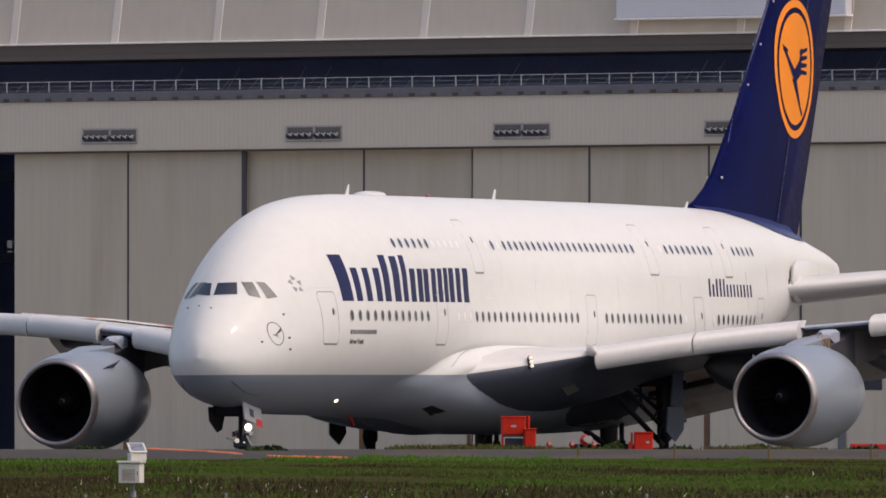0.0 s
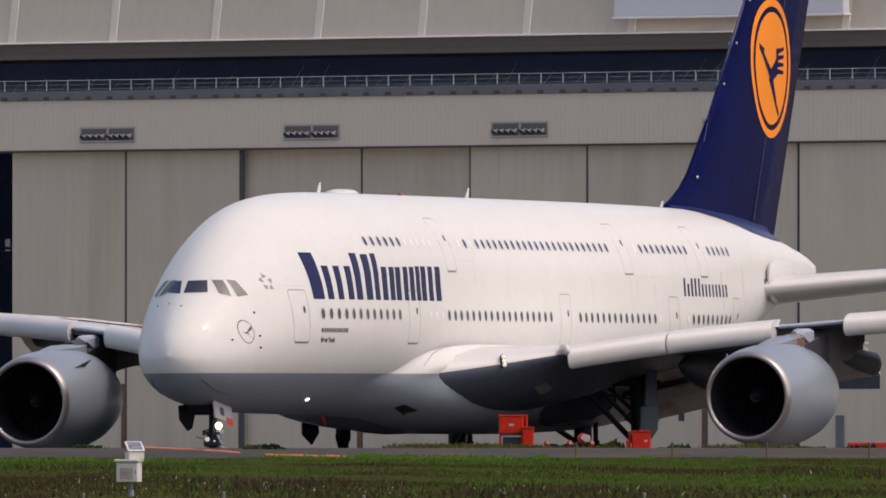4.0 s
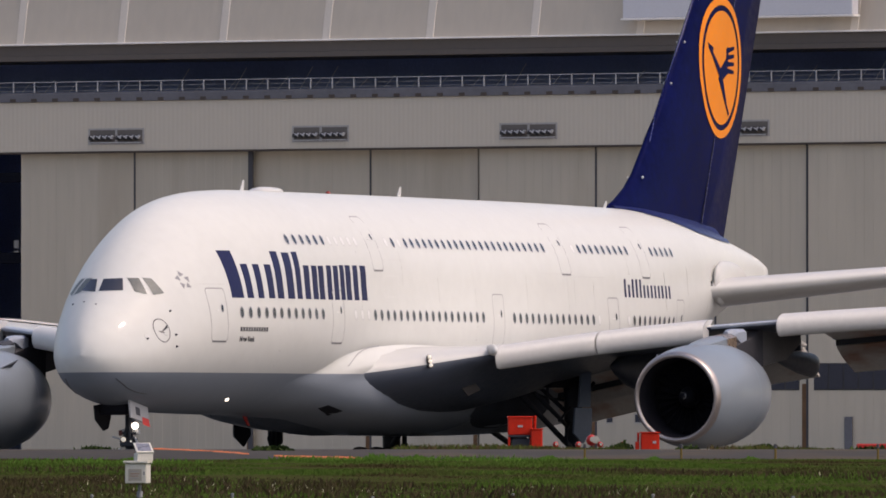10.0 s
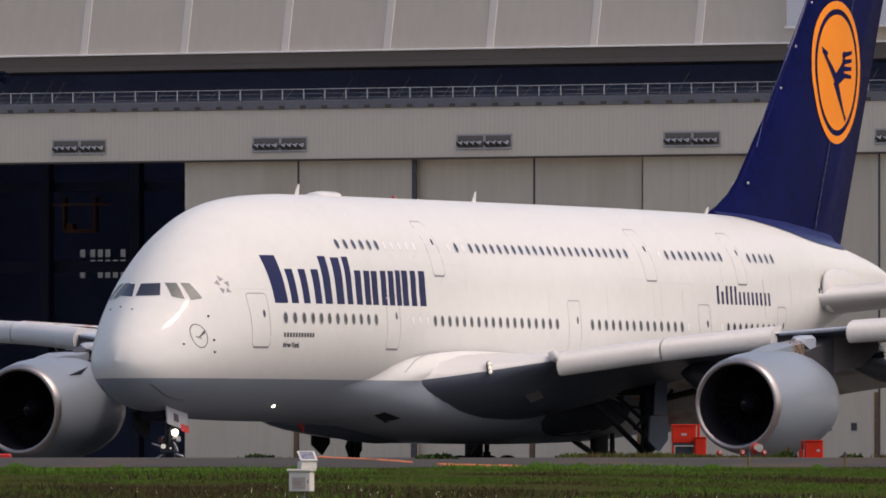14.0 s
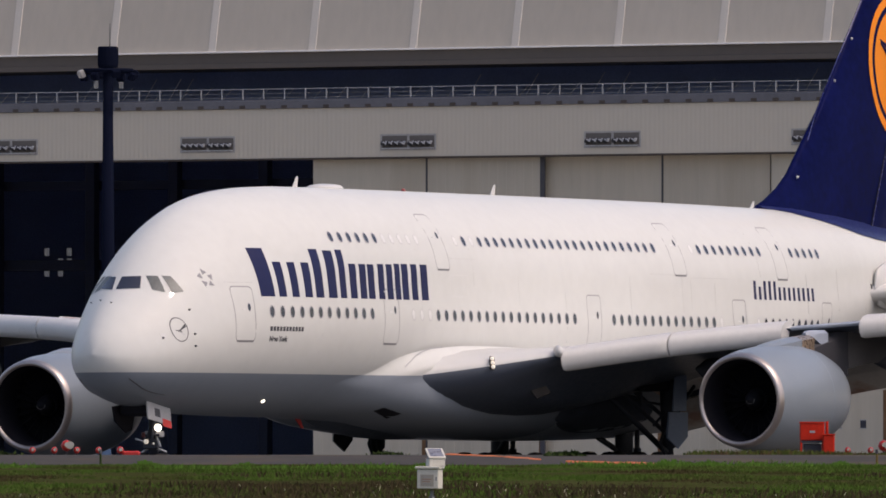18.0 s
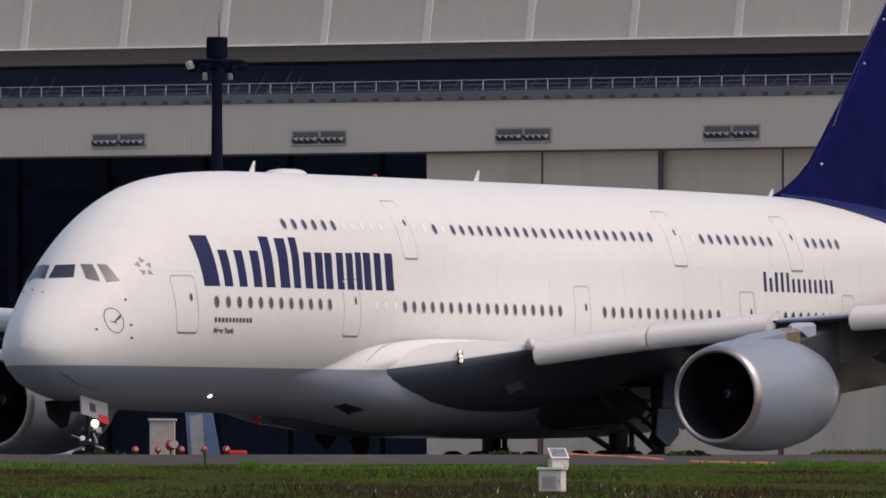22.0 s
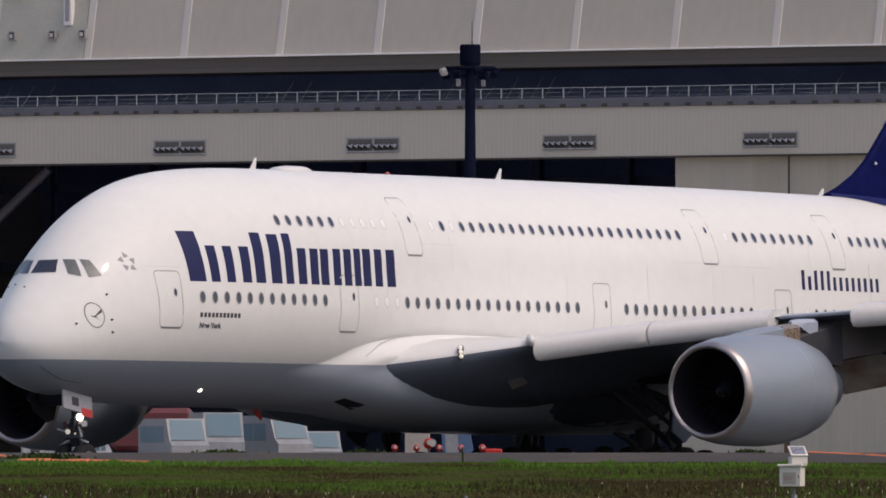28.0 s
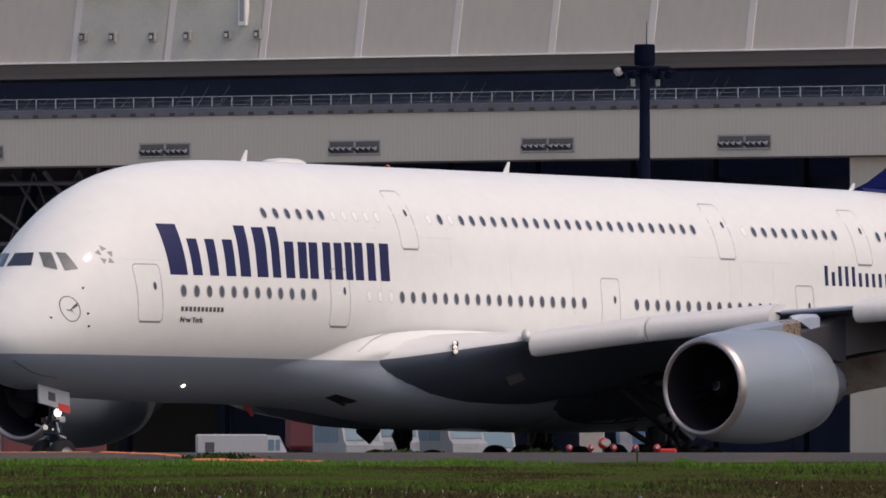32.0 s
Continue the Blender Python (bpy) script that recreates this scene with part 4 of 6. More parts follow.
    part("strake", mesh("strake", [(-1.5, 0, 0), (-2.5, 0, 0), (-2.5, 0, .42), (-1.8, 0, .12), (-1.5, .03, 0), (-2.5, .03, 0), (-2.5, .03, .42), (-1.8, .03, .12)], [(0, 1, 2, 3), (7, 6, 5, 4), (0, 3, 7, 4), (3, 2, 6, 7), (2, 1, 5, 6)], FAIRING_GREY), pod, at=pose(0, s * 1.42, 1.3, s * -45, 0, 0))


for sgn in (1, -1):
    engine(14.9, 3.01, 14.07, sgn)
    engine(25.69, 4.25, 21.9, sgn)

# ---- landing gear ----
WHEELS = []


def wheel_mesh(r, w):
    tyre = turned([(-w, r * .58), (-w, r * .84), (-w * .72, r * .97), (0, r), (w * .72, r * .97), (w, r * .84), (w, r * .58)], 28, "y", cap=False)
    rim = turned([(-w * .8, r * .2), (-w * .7, r * .56), (-w, r * .6), (w, r * .6), (w * .7, r * .56), (w * .8, r * .2)], 20, "y")
    return mesh("tyre", *tyre, RUBBER, True), mesh("rim", *rim, GEAR_PALE, True)


def wheel(x, y, r, meshes, drop=0.0):
    hub = part("wheel", meshes[1], airliner, "wheel with pale rim", at=pose(x, y, r - drop))
    part("tyre", meshes[0], hub)
    WHEELS.append((hub, x, y, r, r - drop))


NOSE_WHEEL, MAIN_WHEEL = wheel_mesh(.63, .2), wheel_mesh(.7, .25)
nose_gear = part("nose_gear", mesh("nose_strut", *join(rod((0, 0, .5), (.0, 0, 3.2), .11), rod((0, 0, 1.0), (.0, 0, 3.0), .16), rod((0, -.45, .49), (0, .45, .49), .07), rod((-.1, 0, 2.6), (-1.3, 0, 3.2), .07), rod((.3, .12, 1.5), (.05, .0, 2.2), .06), rod((.3, -.12, 1.5), (.05, .0, 2.2), .06), rod((-.14, 0, .8), (-.4, 0, 1.25), .05), rod((-.4, 0, 1.25), (-.14, 0, 1.6), .05), rod((.1, -.3, 1.75), (.1, .3, 1.75), .05)), GEAR, True), airliner, "nose landing gear", at=pose(3.0, 0, 0))
for y in (-.38, .38):
    wheel(3.0, y, .63, NOSE_WHEEL, .14)
for x, y, z, r in ((.13, .3, 2.02, .13), (.3, -.1, 1.52, .09), (.2, .16, 1.45, .06)):
    part("taxi_lamp", mesh("taxi_lamp", *turned([(0, r), (r * .6, r), (r * .9, r * .6)], 14), LAMP if r > .1 else LAMP_DIM, True), nose_gear, "bright taxi lamp", at=pose(x, y, z))
part("lower_strut", mesh("lower_strut", *rod((.02, 0, .5), (.02, 0, 1.25), .125, n=14), GEAR_PALE, True), nose_gear, "bare metal lower strut")
for p, q in (((.05, -.1, 1.3), (.1, -.62, 1.02)), ((.05, .1, 1.3), (.1, .6, 1.15)), ((.3, -.12, 1.5), (.3, -.55, 1.62)), ((.1, .2, 1.7), (.35, .5, 1.35))):
    part("steering_rod", mesh("steering_rod", *rod(p, q, .035, n=8), GEAR_PALE, True), nose_gear)
part("tow_fitting", mesh("tow_fitting", *join(rod((.1, -.16, .78), (.1, .16, .78), .06, n=10), block(.05, .25, -.07, .07, .7, .86, .02)), GEAR), nose_gear)
part("link_box", mesh("link_box", *block(-.1, .25, -.3, .3, 1.25, 1.6, .05), GEAR), nose_gear)
part("red_cover", mesh("red_cover", *block(.28, .34, -.3, -.16, 1.66, 1.86, .02), VAN_RED), nose_gear)
part("steering_plate", mesh("steering_plate", *block(-.25, .05, -.34, .34, 1.68, 1.9, .04), GEAR_PALE), nose_gear)
# door colours hold the shade: white taken to grey, starboard to near-black
DOOR_GREY = surface("nose_door_shade_grey", (.36, .36, .37), .5, vary=.1, coarse=2)
for sgn in (1, -1):
    edge = [(.86, .05), (-.86, .05), (-.86, -.62), (.86, -.6)] if sgn > 0 else [(.9, .05), (-.86, .05), (-.7, -.9), (-.3, -.98), (.6, -.5)]
    n = len(edge)
    v = [(x, y, z) for y in (-.03, .03) for x, z in edge]
    f = [tuple(range(n)), tuple(range(n, 2 * n))[::-1]] + [(k, n + k, n + (k + 1) % n, (k + 1) % n) for k in range(n)]
    dr = part("gear_door", mesh("gear_door", v, f, DOOR_GREY if sgn > 0 else DUCT), airliner, "pale grey nose gear door with a red patch" if sgn > 0 else "inner face of the open nose gear door, shade in its dark colour", at=pose(4.05, .8 if sgn > 0 else -.58, 2.78, sgn * 10, -9 if sgn > 0 else 4, 0))
    if sgn > 0:
        part("door_patch", mesh("door_patch", *block(-.84, -.2, .03, .036, -.7, -.42), RED), dr)
        part("door_mark", mesh("door_mark", *block(-.05, .35, .03, .036, -.42, -.12), MARK), dr)
# solid dark block, coloured as the shade inside the nose gear bay
part("gear_bay", mesh("gear_bay", *block(-.2, 1.5, -.62, .62, 2.42, 2.9, .12), DUCT), nose_gear, "dark block painting the shade of an open gear bay")


def bogie(name, x, y, axles, strut_top, lean, sgn, drop):
    leg = part(name, mesh("strut", *join(rod((0, 0, .75 - drop), strut_top, .19, .24, 14), rod((-max(axles) - .1, 0, .72 - drop), (max(axles) + .1, 0, .72 - drop), .15), rod((.2, 0, 1.2), (strut_top[0] + lean, strut_top[1] * .4 - sgn * 1.5, strut_top[2] - .1), .11), rod((-.1, 0, 1.6), (strut_top[0] - 1.6, strut_top[1], strut_top[2]), .09), *[rod((q, -.72, .7 - drop), (q, .72, .7 - drop), .08) for q in axles]), GEAR, True), airliner, "main landing gear", at=pose(x, y, 0))
    for q in axles:
        for w in (-.62, .62):
            wheel(x + q, y + w, .7, MAIN_WHEEL, drop)
    return leg


for sgn in (1, -1):
    leg = bogie("wing_gear", -25.4, sgn * 6.2, (-.85, .85), (.1, -sgn * .1, 4.2), 3.6, sgn, .28)
    part("torque_link", mesh("torque_link", *join(rod((.25, 0, 1.0), (.7, 0, 1.6), .06), rod((.7, 0, 1.6), (.25, 0, 2.2), .06), rod((.2, -.2, 2.6), (1.7, -sgn * 1.1, 3.9), .08)), GEAR), leg)
    for p, q, r in (((.2, 0, 1.9), (2.7, -sgn * .9, 3.7), .09), ((1.35, -sgn * .45, 2.65), (1.35, -sgn * .5, 3.8), .06), ((0, -.3, 3.0), (2.1, -sgn * .7, 3.2), .05), ((-.3, 0, 2.4), (-1.5, sgn * .3, 3.7), .07), ((.9, -sgn * .2, 2.2), (.1, sgn * .1, 2.9), .05)):
        part("stay", mesh("stay", *rod(p, q, r, n=8), GEAR, True), leg)
    # solid dark block, coloured as the shade inside the wing gear bay
    part("gear_bay", mesh("gear_bay", *block(-.9, 2.6, -1.0, .7, 3.5, 3.9, .1), DUCT), leg, "dark block painting the shade of an open gear bay", at=pose(0, -sgn * .5, 0))
    # starboard doors take the darker GEAR colour for shade on their inner side
    for words, outline in (("upper grey leg door", ((.5, 2.45), (-.17, 2.45), (-.12, 3.8), (.45, 3.8))), ("lower grey leg door with a pointed foot", ((.75, 1.45), (.18, 1.05), (-.28, 1.5), (-.25, 2.41), (.7, 2.41)))):
        m = len(outline)
        v = [(x, y, z) for y in (0, .08) for x, z in outline]
        f = [tuple(range(m)), tuple(range(2 * m - 1, m - 1, -1))] + [(k, (k + m), (k + 1) % m + m, (k + 1) % m) for k in range(m)]
        part("leg_door", mesh("leg_door", v, f, GEAR_DOOR if sgn > 0 else GEAR), leg, words, at=pose(.3, sgn * .6, .3, -3, 0, -20) if sgn > 0 else pose(.5, -1.0, .25, 3, 0, -16))
    part("strut_sleeve", mesh("strut_sleeve", *turned([(1.35, .2), (1.45, .29), (3.9, .33), (4.0, .2)], 16, "z"), GEAR, True), leg)
    leg = bogie("body_gear", -28.6, sgn * 2.65, (-1.7, 0, 1.7), (0, 0, 2.6), 1.5, sgn, .12)
    part("strut_sleeve", mesh("strut_sleeve", *turned([(.55, .3), (.7, .34), (2.3, .36), (2.5, .3)], 16, "z"), GEAR, True), leg)
    part("steering_jack", mesh("steering_jack", *join(rod((0, .55, .6), (-.1, .5, 2.4), .1), rod((0, .55, .7), (0, .55, 1.4), .15)), GEAR, True), leg)
part("drain_mast", mesh("drain_mast", [(0, -.02, 0), (-.4, -.02, 0), (-.75, -.02, -.45), (-.6, -.02, -.45), (0, .02, 0), (-.4, .02, 0), (-.75, .02, -.45), (-.6, .02, -.45)], [(0, 1, 2, 3), (7, 6, 5, 4), (0, 3, 7, 4), (1, 5, 6, 2), (2, 6, 7, 3)], LAMP_RED), airliner, "small red mast", at=pose(-7.5, 0, 2.5))


# ---- ground ----
RISE = [(-3000, -.2), (-50, -.1), (60, 0), (150, .25), (230, .6), (300, .78), (360, .87), (400, .91), (404, .94), (412, 1.02), (425, 1.12), (440, 1.175), (452, 1.13), (470, .85), (500, .4), (522, .02), (553, -.34), (580, -.38), (610, -.34), (640, -.1), (660, 0), (4500, 0)]


def ground_z(y):
    y = min(max(y, -3000), 4500)
    k = max(i for i in range(len(RISE) - 1) if RISE[i][0] <= y)
    (a, p), (b, q) = RISE[k], RISE[k + 1]
    return p + (q - p) * (y - a) / (b - a)


ys = [-3000, -400, -50, 0, 60, 100, 150, 190] + list(range(210, 400, 10)) + [400, 404, 410, 418, 425, 432, 440, 446, 452, 460, 470, 485, 500, 511, 522, 537, 553, 566, 580, 610, 640, 660, 700, 800, 1000, 1500, 2500, 4500]
xs = [-3000, -600, -150, -80, -50, -35, -25, -18, -12, -6, 0, 6, 12, 18, 25, 35, 50, 80, 150, 600, 3000]
v, f, which = [], [], []
for y in ys:
    for x in xs:
        wob = .04 * noise.noise((x * .11, y * .07, 3.1)) if 200 < y < 440 and abs(x) < 100 else 0
        v.append((x, y, ground_z(y) + wob))
for j in range(len(ys) - 1):
    for i in range(len(xs) - 1):
        q = j * len(xs) + i
        f.append((q, q + 1, q + len(xs) + 1, q + len(xs)))
        which.append(0 if ys[j] < 404 else 1 if ys[j] < 452 else 2 if ys[j] < 640 else 3)
ground = tagged(part("ground", mesh("ground", v, f, [SOIL, ASPHALT, TAXIWAY, CONCRETE], True, which)), "grassy field, asphalt taxiway and concrete apron", "ground", kind="structure")

# grass blades, thicker in patches
rng = np.random.default_rng(4)


def blades(name, count, y0, y1, tall, mat, label, category, patch=0.0, wide=.03, thin=1.0, span=None):
    y = y0 + (y1 - y0) * rng.random(count) ** thin
    x = (rng.random(count) * 2 - 1) * (6 + y * .062) if span is None else span[0] + (span[1] - span[0]) * rng.random(count)
    keep = np.array([noise.noise((p * .12, q * .035, 7.7)) > patch for p, q in zip(x, y)])
    x, y = x[keep], y[keep]
    z = np.array([ground_z(q) for q in y]) - .05
    lush = np.array([1 + .7 * noise.noise((p * .3, q * .05, 1.3)) for p, q in zip(x, y)])
    h = tall * (.45 + .8 * rng.random(len(x))) * lush
    a = rng.random(len(x)) * math.tau
    w = wide * (.5 + rng.random(len(x)))
    lx, ly = (rng.random(len(x)) - .5) * h * .9, (rng.random(len(x)) - .5) * h * .9
    c, s = np.cos(a) * w, np.sin(a) * w * .3
    V = np.stack([np.stack([x - c, y - s, z], 1), np.stack([x + c, y + s, z], 1), np.stack([x + lx * .4 + c * .5, y + ly * .4, z + h * .6], 1), np.stack([x + lx, y + ly, z + h], 1)], 1).reshape(-1, 3)
    n = len(x)
    me = bpy.data.meshes.new(name)
    me.vertices.add(4 * n)
    me.vertices.foreach_set("co", V.ravel())
    me.loops.add(4 * n)
    me.loops.foreach_set("vertex_index", np.arange(4 * n).reshape(-1, 4)[:, [0, 1, 2, 3]].ravel())
    me.polygons.add(n)
    me.polygons.foreach_set("loop_start", np.arange(n) * 4)
    me.polygons.foreach_set("loop_total", np.full(n, 4))
    me.materials.append(mat)
    me.update()
    me.validate()
    return tagged(part(name, me), label, category, kind="stuff")


blades("grass", 250000, 214, 402, .085, GRASS, "rough green and brownish grass", "grass", -.6, .05)
blades("tall_grass", 26000, 362, 405, .15, TUFT, "taller tufts along the asphalt edge", "grass", .06, .035)
blades("dry_grass", 50000, 214, 330, .14, DRY, "dry brownish grass in the near strip", "grass", .0, thin=1.3)
blades("verge_grass", 9000, 398, 412, .075, DRY, "low dry grass creeping over the asphalt edge", "grass", .08, .05)
blades("crest_grass", 3400, 443, 454, .17, CREST, "low olive weeds round the orange cabinets", "grass", .0, .05, span=(11.5, 25))
blades("wild_flowers", 1500, 222, 300, .12, FLOWER, "pale seed heads and small white flowers", "flowers", .22, .02)
for x, y, w, h, deep in ((7.3, 431, .5, .07, .4), (7.7, 431, .4, .06, .4), (18.6, 452, .5, .12, .4), (22.9, 452, .6, .09, .4), (-17.8, 413, 1.5, .09, 1.2), (2.3, 447, .8, .05, .5), (12.2, 449, .9, .05, .5), (26.2, 450, .7, .06, .5), (-9.6, 450, .8, .05, .5), (-13.8, 448, 1.1, .05, .5), (20.6, 451, .5, .06, .4)):
    n = 260
    P = rng.normal(size=(n, 3)) * (w * .32, deep * .3, .0) + (x, y, 0)
    v, f = [], []
    for k in range(n):
        q = P[k]
        zz = ground_z(q[1]) - .02 + h * rng.random() * max(0.1, 1 - abs(q[0] - x) / w)
        s = (.02 + .18 * h) * (1 + rng.random())
        d = rng.normal(size=3) * s
        e = rng.normal(size=3) * s
        c = Vector((q[0], q[1], zz))
        v += [c - Vector(d), c + Vector(e), c + Vector(d) + Vector((0, 0, s)), c - Vector(e) + Vector((0, 0, s))]
        f.append((4 * k, 4 * k + 1, 4 * k + 2, 4 * k + 3))
    tagged(part("bush", mesh("bush", v, f, BUSH)), "low dark green weed clump beside the asphalt", "bush", "weed clumps")

# upright tufts at the edge of the grass
for x, y, w, h in ((9.9, 403, 1.0, .26), (10.9, 402, .7, .22), (14.6, 403, .6, .18), (24.6, 403, .9, .2), (3.2, 403, .5, .16), (-4.6, 403, .7, .2), (-10.9, 402, 1.1, .2), (-15.4, 401, .8, .18), (20.1, 402, .5, .16), (-1.8, 402, .6, .15), (17.4, 401, .4, .17), (-20.2, 402, .8, .17)):
    v, f = [], []
    for k in range(170):
        a, b = rng.normal() * w * .45, rng.normal() * .7
        t = h * (.4 + .7 * rng.random()) * max(.25, 1 - abs(a) / w)
        z, e, lean = ground_z(y + b) - .04, .02 + .02 * rng.random(), rng.normal() * t * .3
        v += [(x + a - e, y + b, z), (x + a + e, y + b, z), (x + a + lean * .4 + e * .6, y + b, z + t * .65), (x + a + lean, y + b, z + t)]
        f.append((4 * k, 4 * k + 1, 4 * k + 2, 4 * k + 3))
    tagged(part("grass_tuft", mesh("grass_tuft", v, f, TUFT)), "tall fresh green grass tuft beside the asphalt", "grass tuft", "grass tufts", "stuff")

# orange painted strips on the crest
for x0, x1, y0, y1 in ((4.0, 6.5, 440.5, 416), (7.1, 9.5, 410, 404.6), (-22.6, -18.8, 440.5, 417), (-18.4, -14.6, 409.5, 404.6), (-26.4, -22.9, 446, 441)):
    n = 26
    v, f = [], []
    for k in range(n + 1):
        u = k / n
        x, y = x0 + (x1 - x0) * u, y0 + (y1 - y0) * u
        w = max(.15, 1.0 + 1.5 * noise.noise((x * 2.1, y * .15, 2.2)))
        h = .03 + .03 * abs(noise.noise((x * 3.3, 1.7, .4)))
        v += [(x, y - w, ground_z(y - w) + .012), (x, y + w, ground_z(y + w) + h), (x, y - w, ground_z(y - w) - .1)]
    for k in range(n):
        f += [(3 * k, 3 * k + 3, 3 * k + 4, 3 * k + 1), (3 * k + 2, 3 * k + 5, 3 * k + 3, 3 * k)]
    tagged(part("ground_marking", mesh("ground_marking", v, f, PAINT_MARK)), "worn orange painted strip on the asphalt", "ground marking", "orange strips", "structure")

# ---- hangar ----
HX = Matrix.Translation((0, 880, 0)) @ Matrix.Rotation(math.atan2(-.55672, .8307), 4, "Z")
S0, S1 = -120, 112
hangar = thing("hangar", "large beige aircraft hangar with sliding doors, some open", "hangar", at=HX)


def hpart(name, vf, mat, label="", parent=None):
    return part(name, mesh(name, *vf, mat), parent or hangar, label)


# doors, closed to the one side; alternate leaves stand on two tracks
SEAMS = [0, 8.25, 16.62, 25.02, 32.56, 40.7, 48.9, 55.13, 63.4, 71.6, 79.8, 88, 96]
TRACK = [.0, .0, .45, .45, .0, .0, .0, -.3, -.3, .3, .3, 0]
for k in range(len(SEAMS) - 1):
    s0, s1, y = SEAMS[k] + .03, SEAMS[k + 1] - .03, .6 + TRACK[k]
    s0, s1 = s0 - .67 * y, s1 - .67 * y
    leaf = hpart("door_leaf", block(s0, s1, y, y + .3, 0.02, 18.62, .02), DOOR_PAINT, "tall beige sliding door leaf")
    ribs = [block(s0 + .05 + .62 * i, s0 + .09 + .62 * i, y - .007, y, .4, 18.3) for i in range(int((s1 - s0) / .62))]
    hpart("rib", join(*ribs), DOOR_PAINT, parent=leaf)
    if k != 3:
        hpart("seal", block(s1 - .04 - (.2 if k == 1 else 0), s1 + .07, y - .035, y + .1, .02, 18.6), MARK, parent=leaf)
    for q in (.11, .35, .577, .79) if k in (4, 5) else ():
        sq = s0 + (s1 - s0) * q
        pane = hpart("vent_pane", block(sq - .2, sq + .2, y - .03, y, 2.36, 2.8, .01), PANE, "small dark square pane", parent=leaf)
        for z0 in (2.3, 2.8):
            hpart("vent_frame", block(sq - .26, sq + .26, y - .02, y, z0, z0 + .06), UNIT, parent=leaf)
    if k in (6, 7):
        w0, w1 = (49.4, 54.2) if k == 6 else (55.35, 60.4)
        band = hpart("window_band", block(w0, w1, y - .03, y, 4.22, 5.8, .02), UNIT_DARK, "dark window strip in the door leaf", parent=leaf)
        for i in range(5):
            d = (w1 - w0) / 5
            hpart("pane", block(w0 + d * i + .06, w0 + d * (i + 1) - .06, y - .045, y - .03, 4.3, 5.72), PANE, parent=band)
    hpart("rust_streak", block(s1 - .32, s1 - .05, y - .026, y, .02, 4.6), STREAK, parent=leaf)

# fascia over the doors, in corrugated sheet
v, f = [], []
n = int((S1 - S0) / .16)
for k in range(n + 1):
    s = S0 + (S1 - S0) * k / n
    y = .0 if k % 2 else .014
    v += [(s, y, 18.6), (s, y, 21.66)]
f = [(2 * k, 2 * k + 2, 2 * k + 3, 2 * k + 1) for k in range(n)]
hpart("fascia_sheet", (v, f), CLAD, "corrugated beige band over the doors")
hpart("fascia_body", block(S0, S1, .06, 2.6, 18.64, 21.6), CLAD)
# dark strip painting the shadow line at the fascia's foot
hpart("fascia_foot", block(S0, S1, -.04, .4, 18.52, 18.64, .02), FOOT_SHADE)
hpart("ledge", block(S0, S1, -.12, 1.6, 21.62, 22.12, .03), LEDGE, "dark walkway beam")
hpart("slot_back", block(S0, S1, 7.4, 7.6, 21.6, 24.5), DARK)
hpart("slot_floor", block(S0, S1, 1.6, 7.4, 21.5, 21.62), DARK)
hpart("eave_band", block(S0, S1, -.35, 8, 24.12, 25.02, .03), FASCIA, "dark brown band under the roof edge")
hpart("eave_board", block(S0, S1, -.42, -.05, 24.08, 24.4, .02), FASCIA)
hpart("roof_edge", block(S0, S1, -.6, -.2, 25.02, 25.12, .02), EDGE, "pale roof edge")
# leaning cladding above, with ribs
hpart("upper_wall", ([(S0, -.3, 25.0), (S1, -.3, 25.0), (S1, 1.3, 33.5), (S0, 1.3, 33.5), (S0, 1.0, 25.0), (S1, 1.0, 25.0), (S1, 2.5, 33.5), (S0, 2.5, 33.5)],
                    [(0, 1, 2, 3), (4, 7, 6, 5), (0, 4, 5, 1), (3, 2, 6, 7), (0, 3, 7, 4), (1, 5, 6, 2)]), CLAD_UP, "leaning beige upper cladding")
for k in range(-16, 15):
    s = -.06 + .2 + 7.285 * k
    hpart("roof_rib", ([(s - .24, -.34, 24.97), (s + .24, -.34, 24.97), (s + .24, 1.26, 33.5), (s - .24, 1.26, 33.5), (s - .3, -.28, 24.97), (s + .3, -.28, 24.97), (s + .3, 1.31, 33.5), (s - .3, 1.31, 33.5)],
                       [(0, 1, 2, 3), (0, 3, 7, 4), (1, 5, 6, 2), (0, 4, 5, 1)]), RIB)
lines = []
for k in range(int((S1 - S0) / .52)):
    s = S0 + .52 * k
    lines.append(([(s, -.304, 24.97), (s + .05, -.304, 24.97), (s + .05, 1.296, 33.5), (s, 1.296, 33.5), (s - .03, -.29, 24.97), (s + .08, -.29, 24.97), (s + .08, 1.31, 33.5), (s - .03, 1.31, 33.5)], [(0, 1, 2, 3), (0, 3, 7, 4), (1, 5, 6, 2)]))
hpart("cladding_seams", join(*lines), CLAD_UP)
hpart("roof", ([(S0, 1.3, 33.45), (S1, 1.3, 33.45), (S1, 60, 40), (S0, 60, 40), (S0, 118, 30), (S1, 118, 30), (S0, 1.3, 32.8), (S1, 1.3, 32.8)], [(0, 1, 2, 3), (3, 2, 5, 4), (0, 6, 7, 1)]), CLAD_UP, "broad hangar roof")
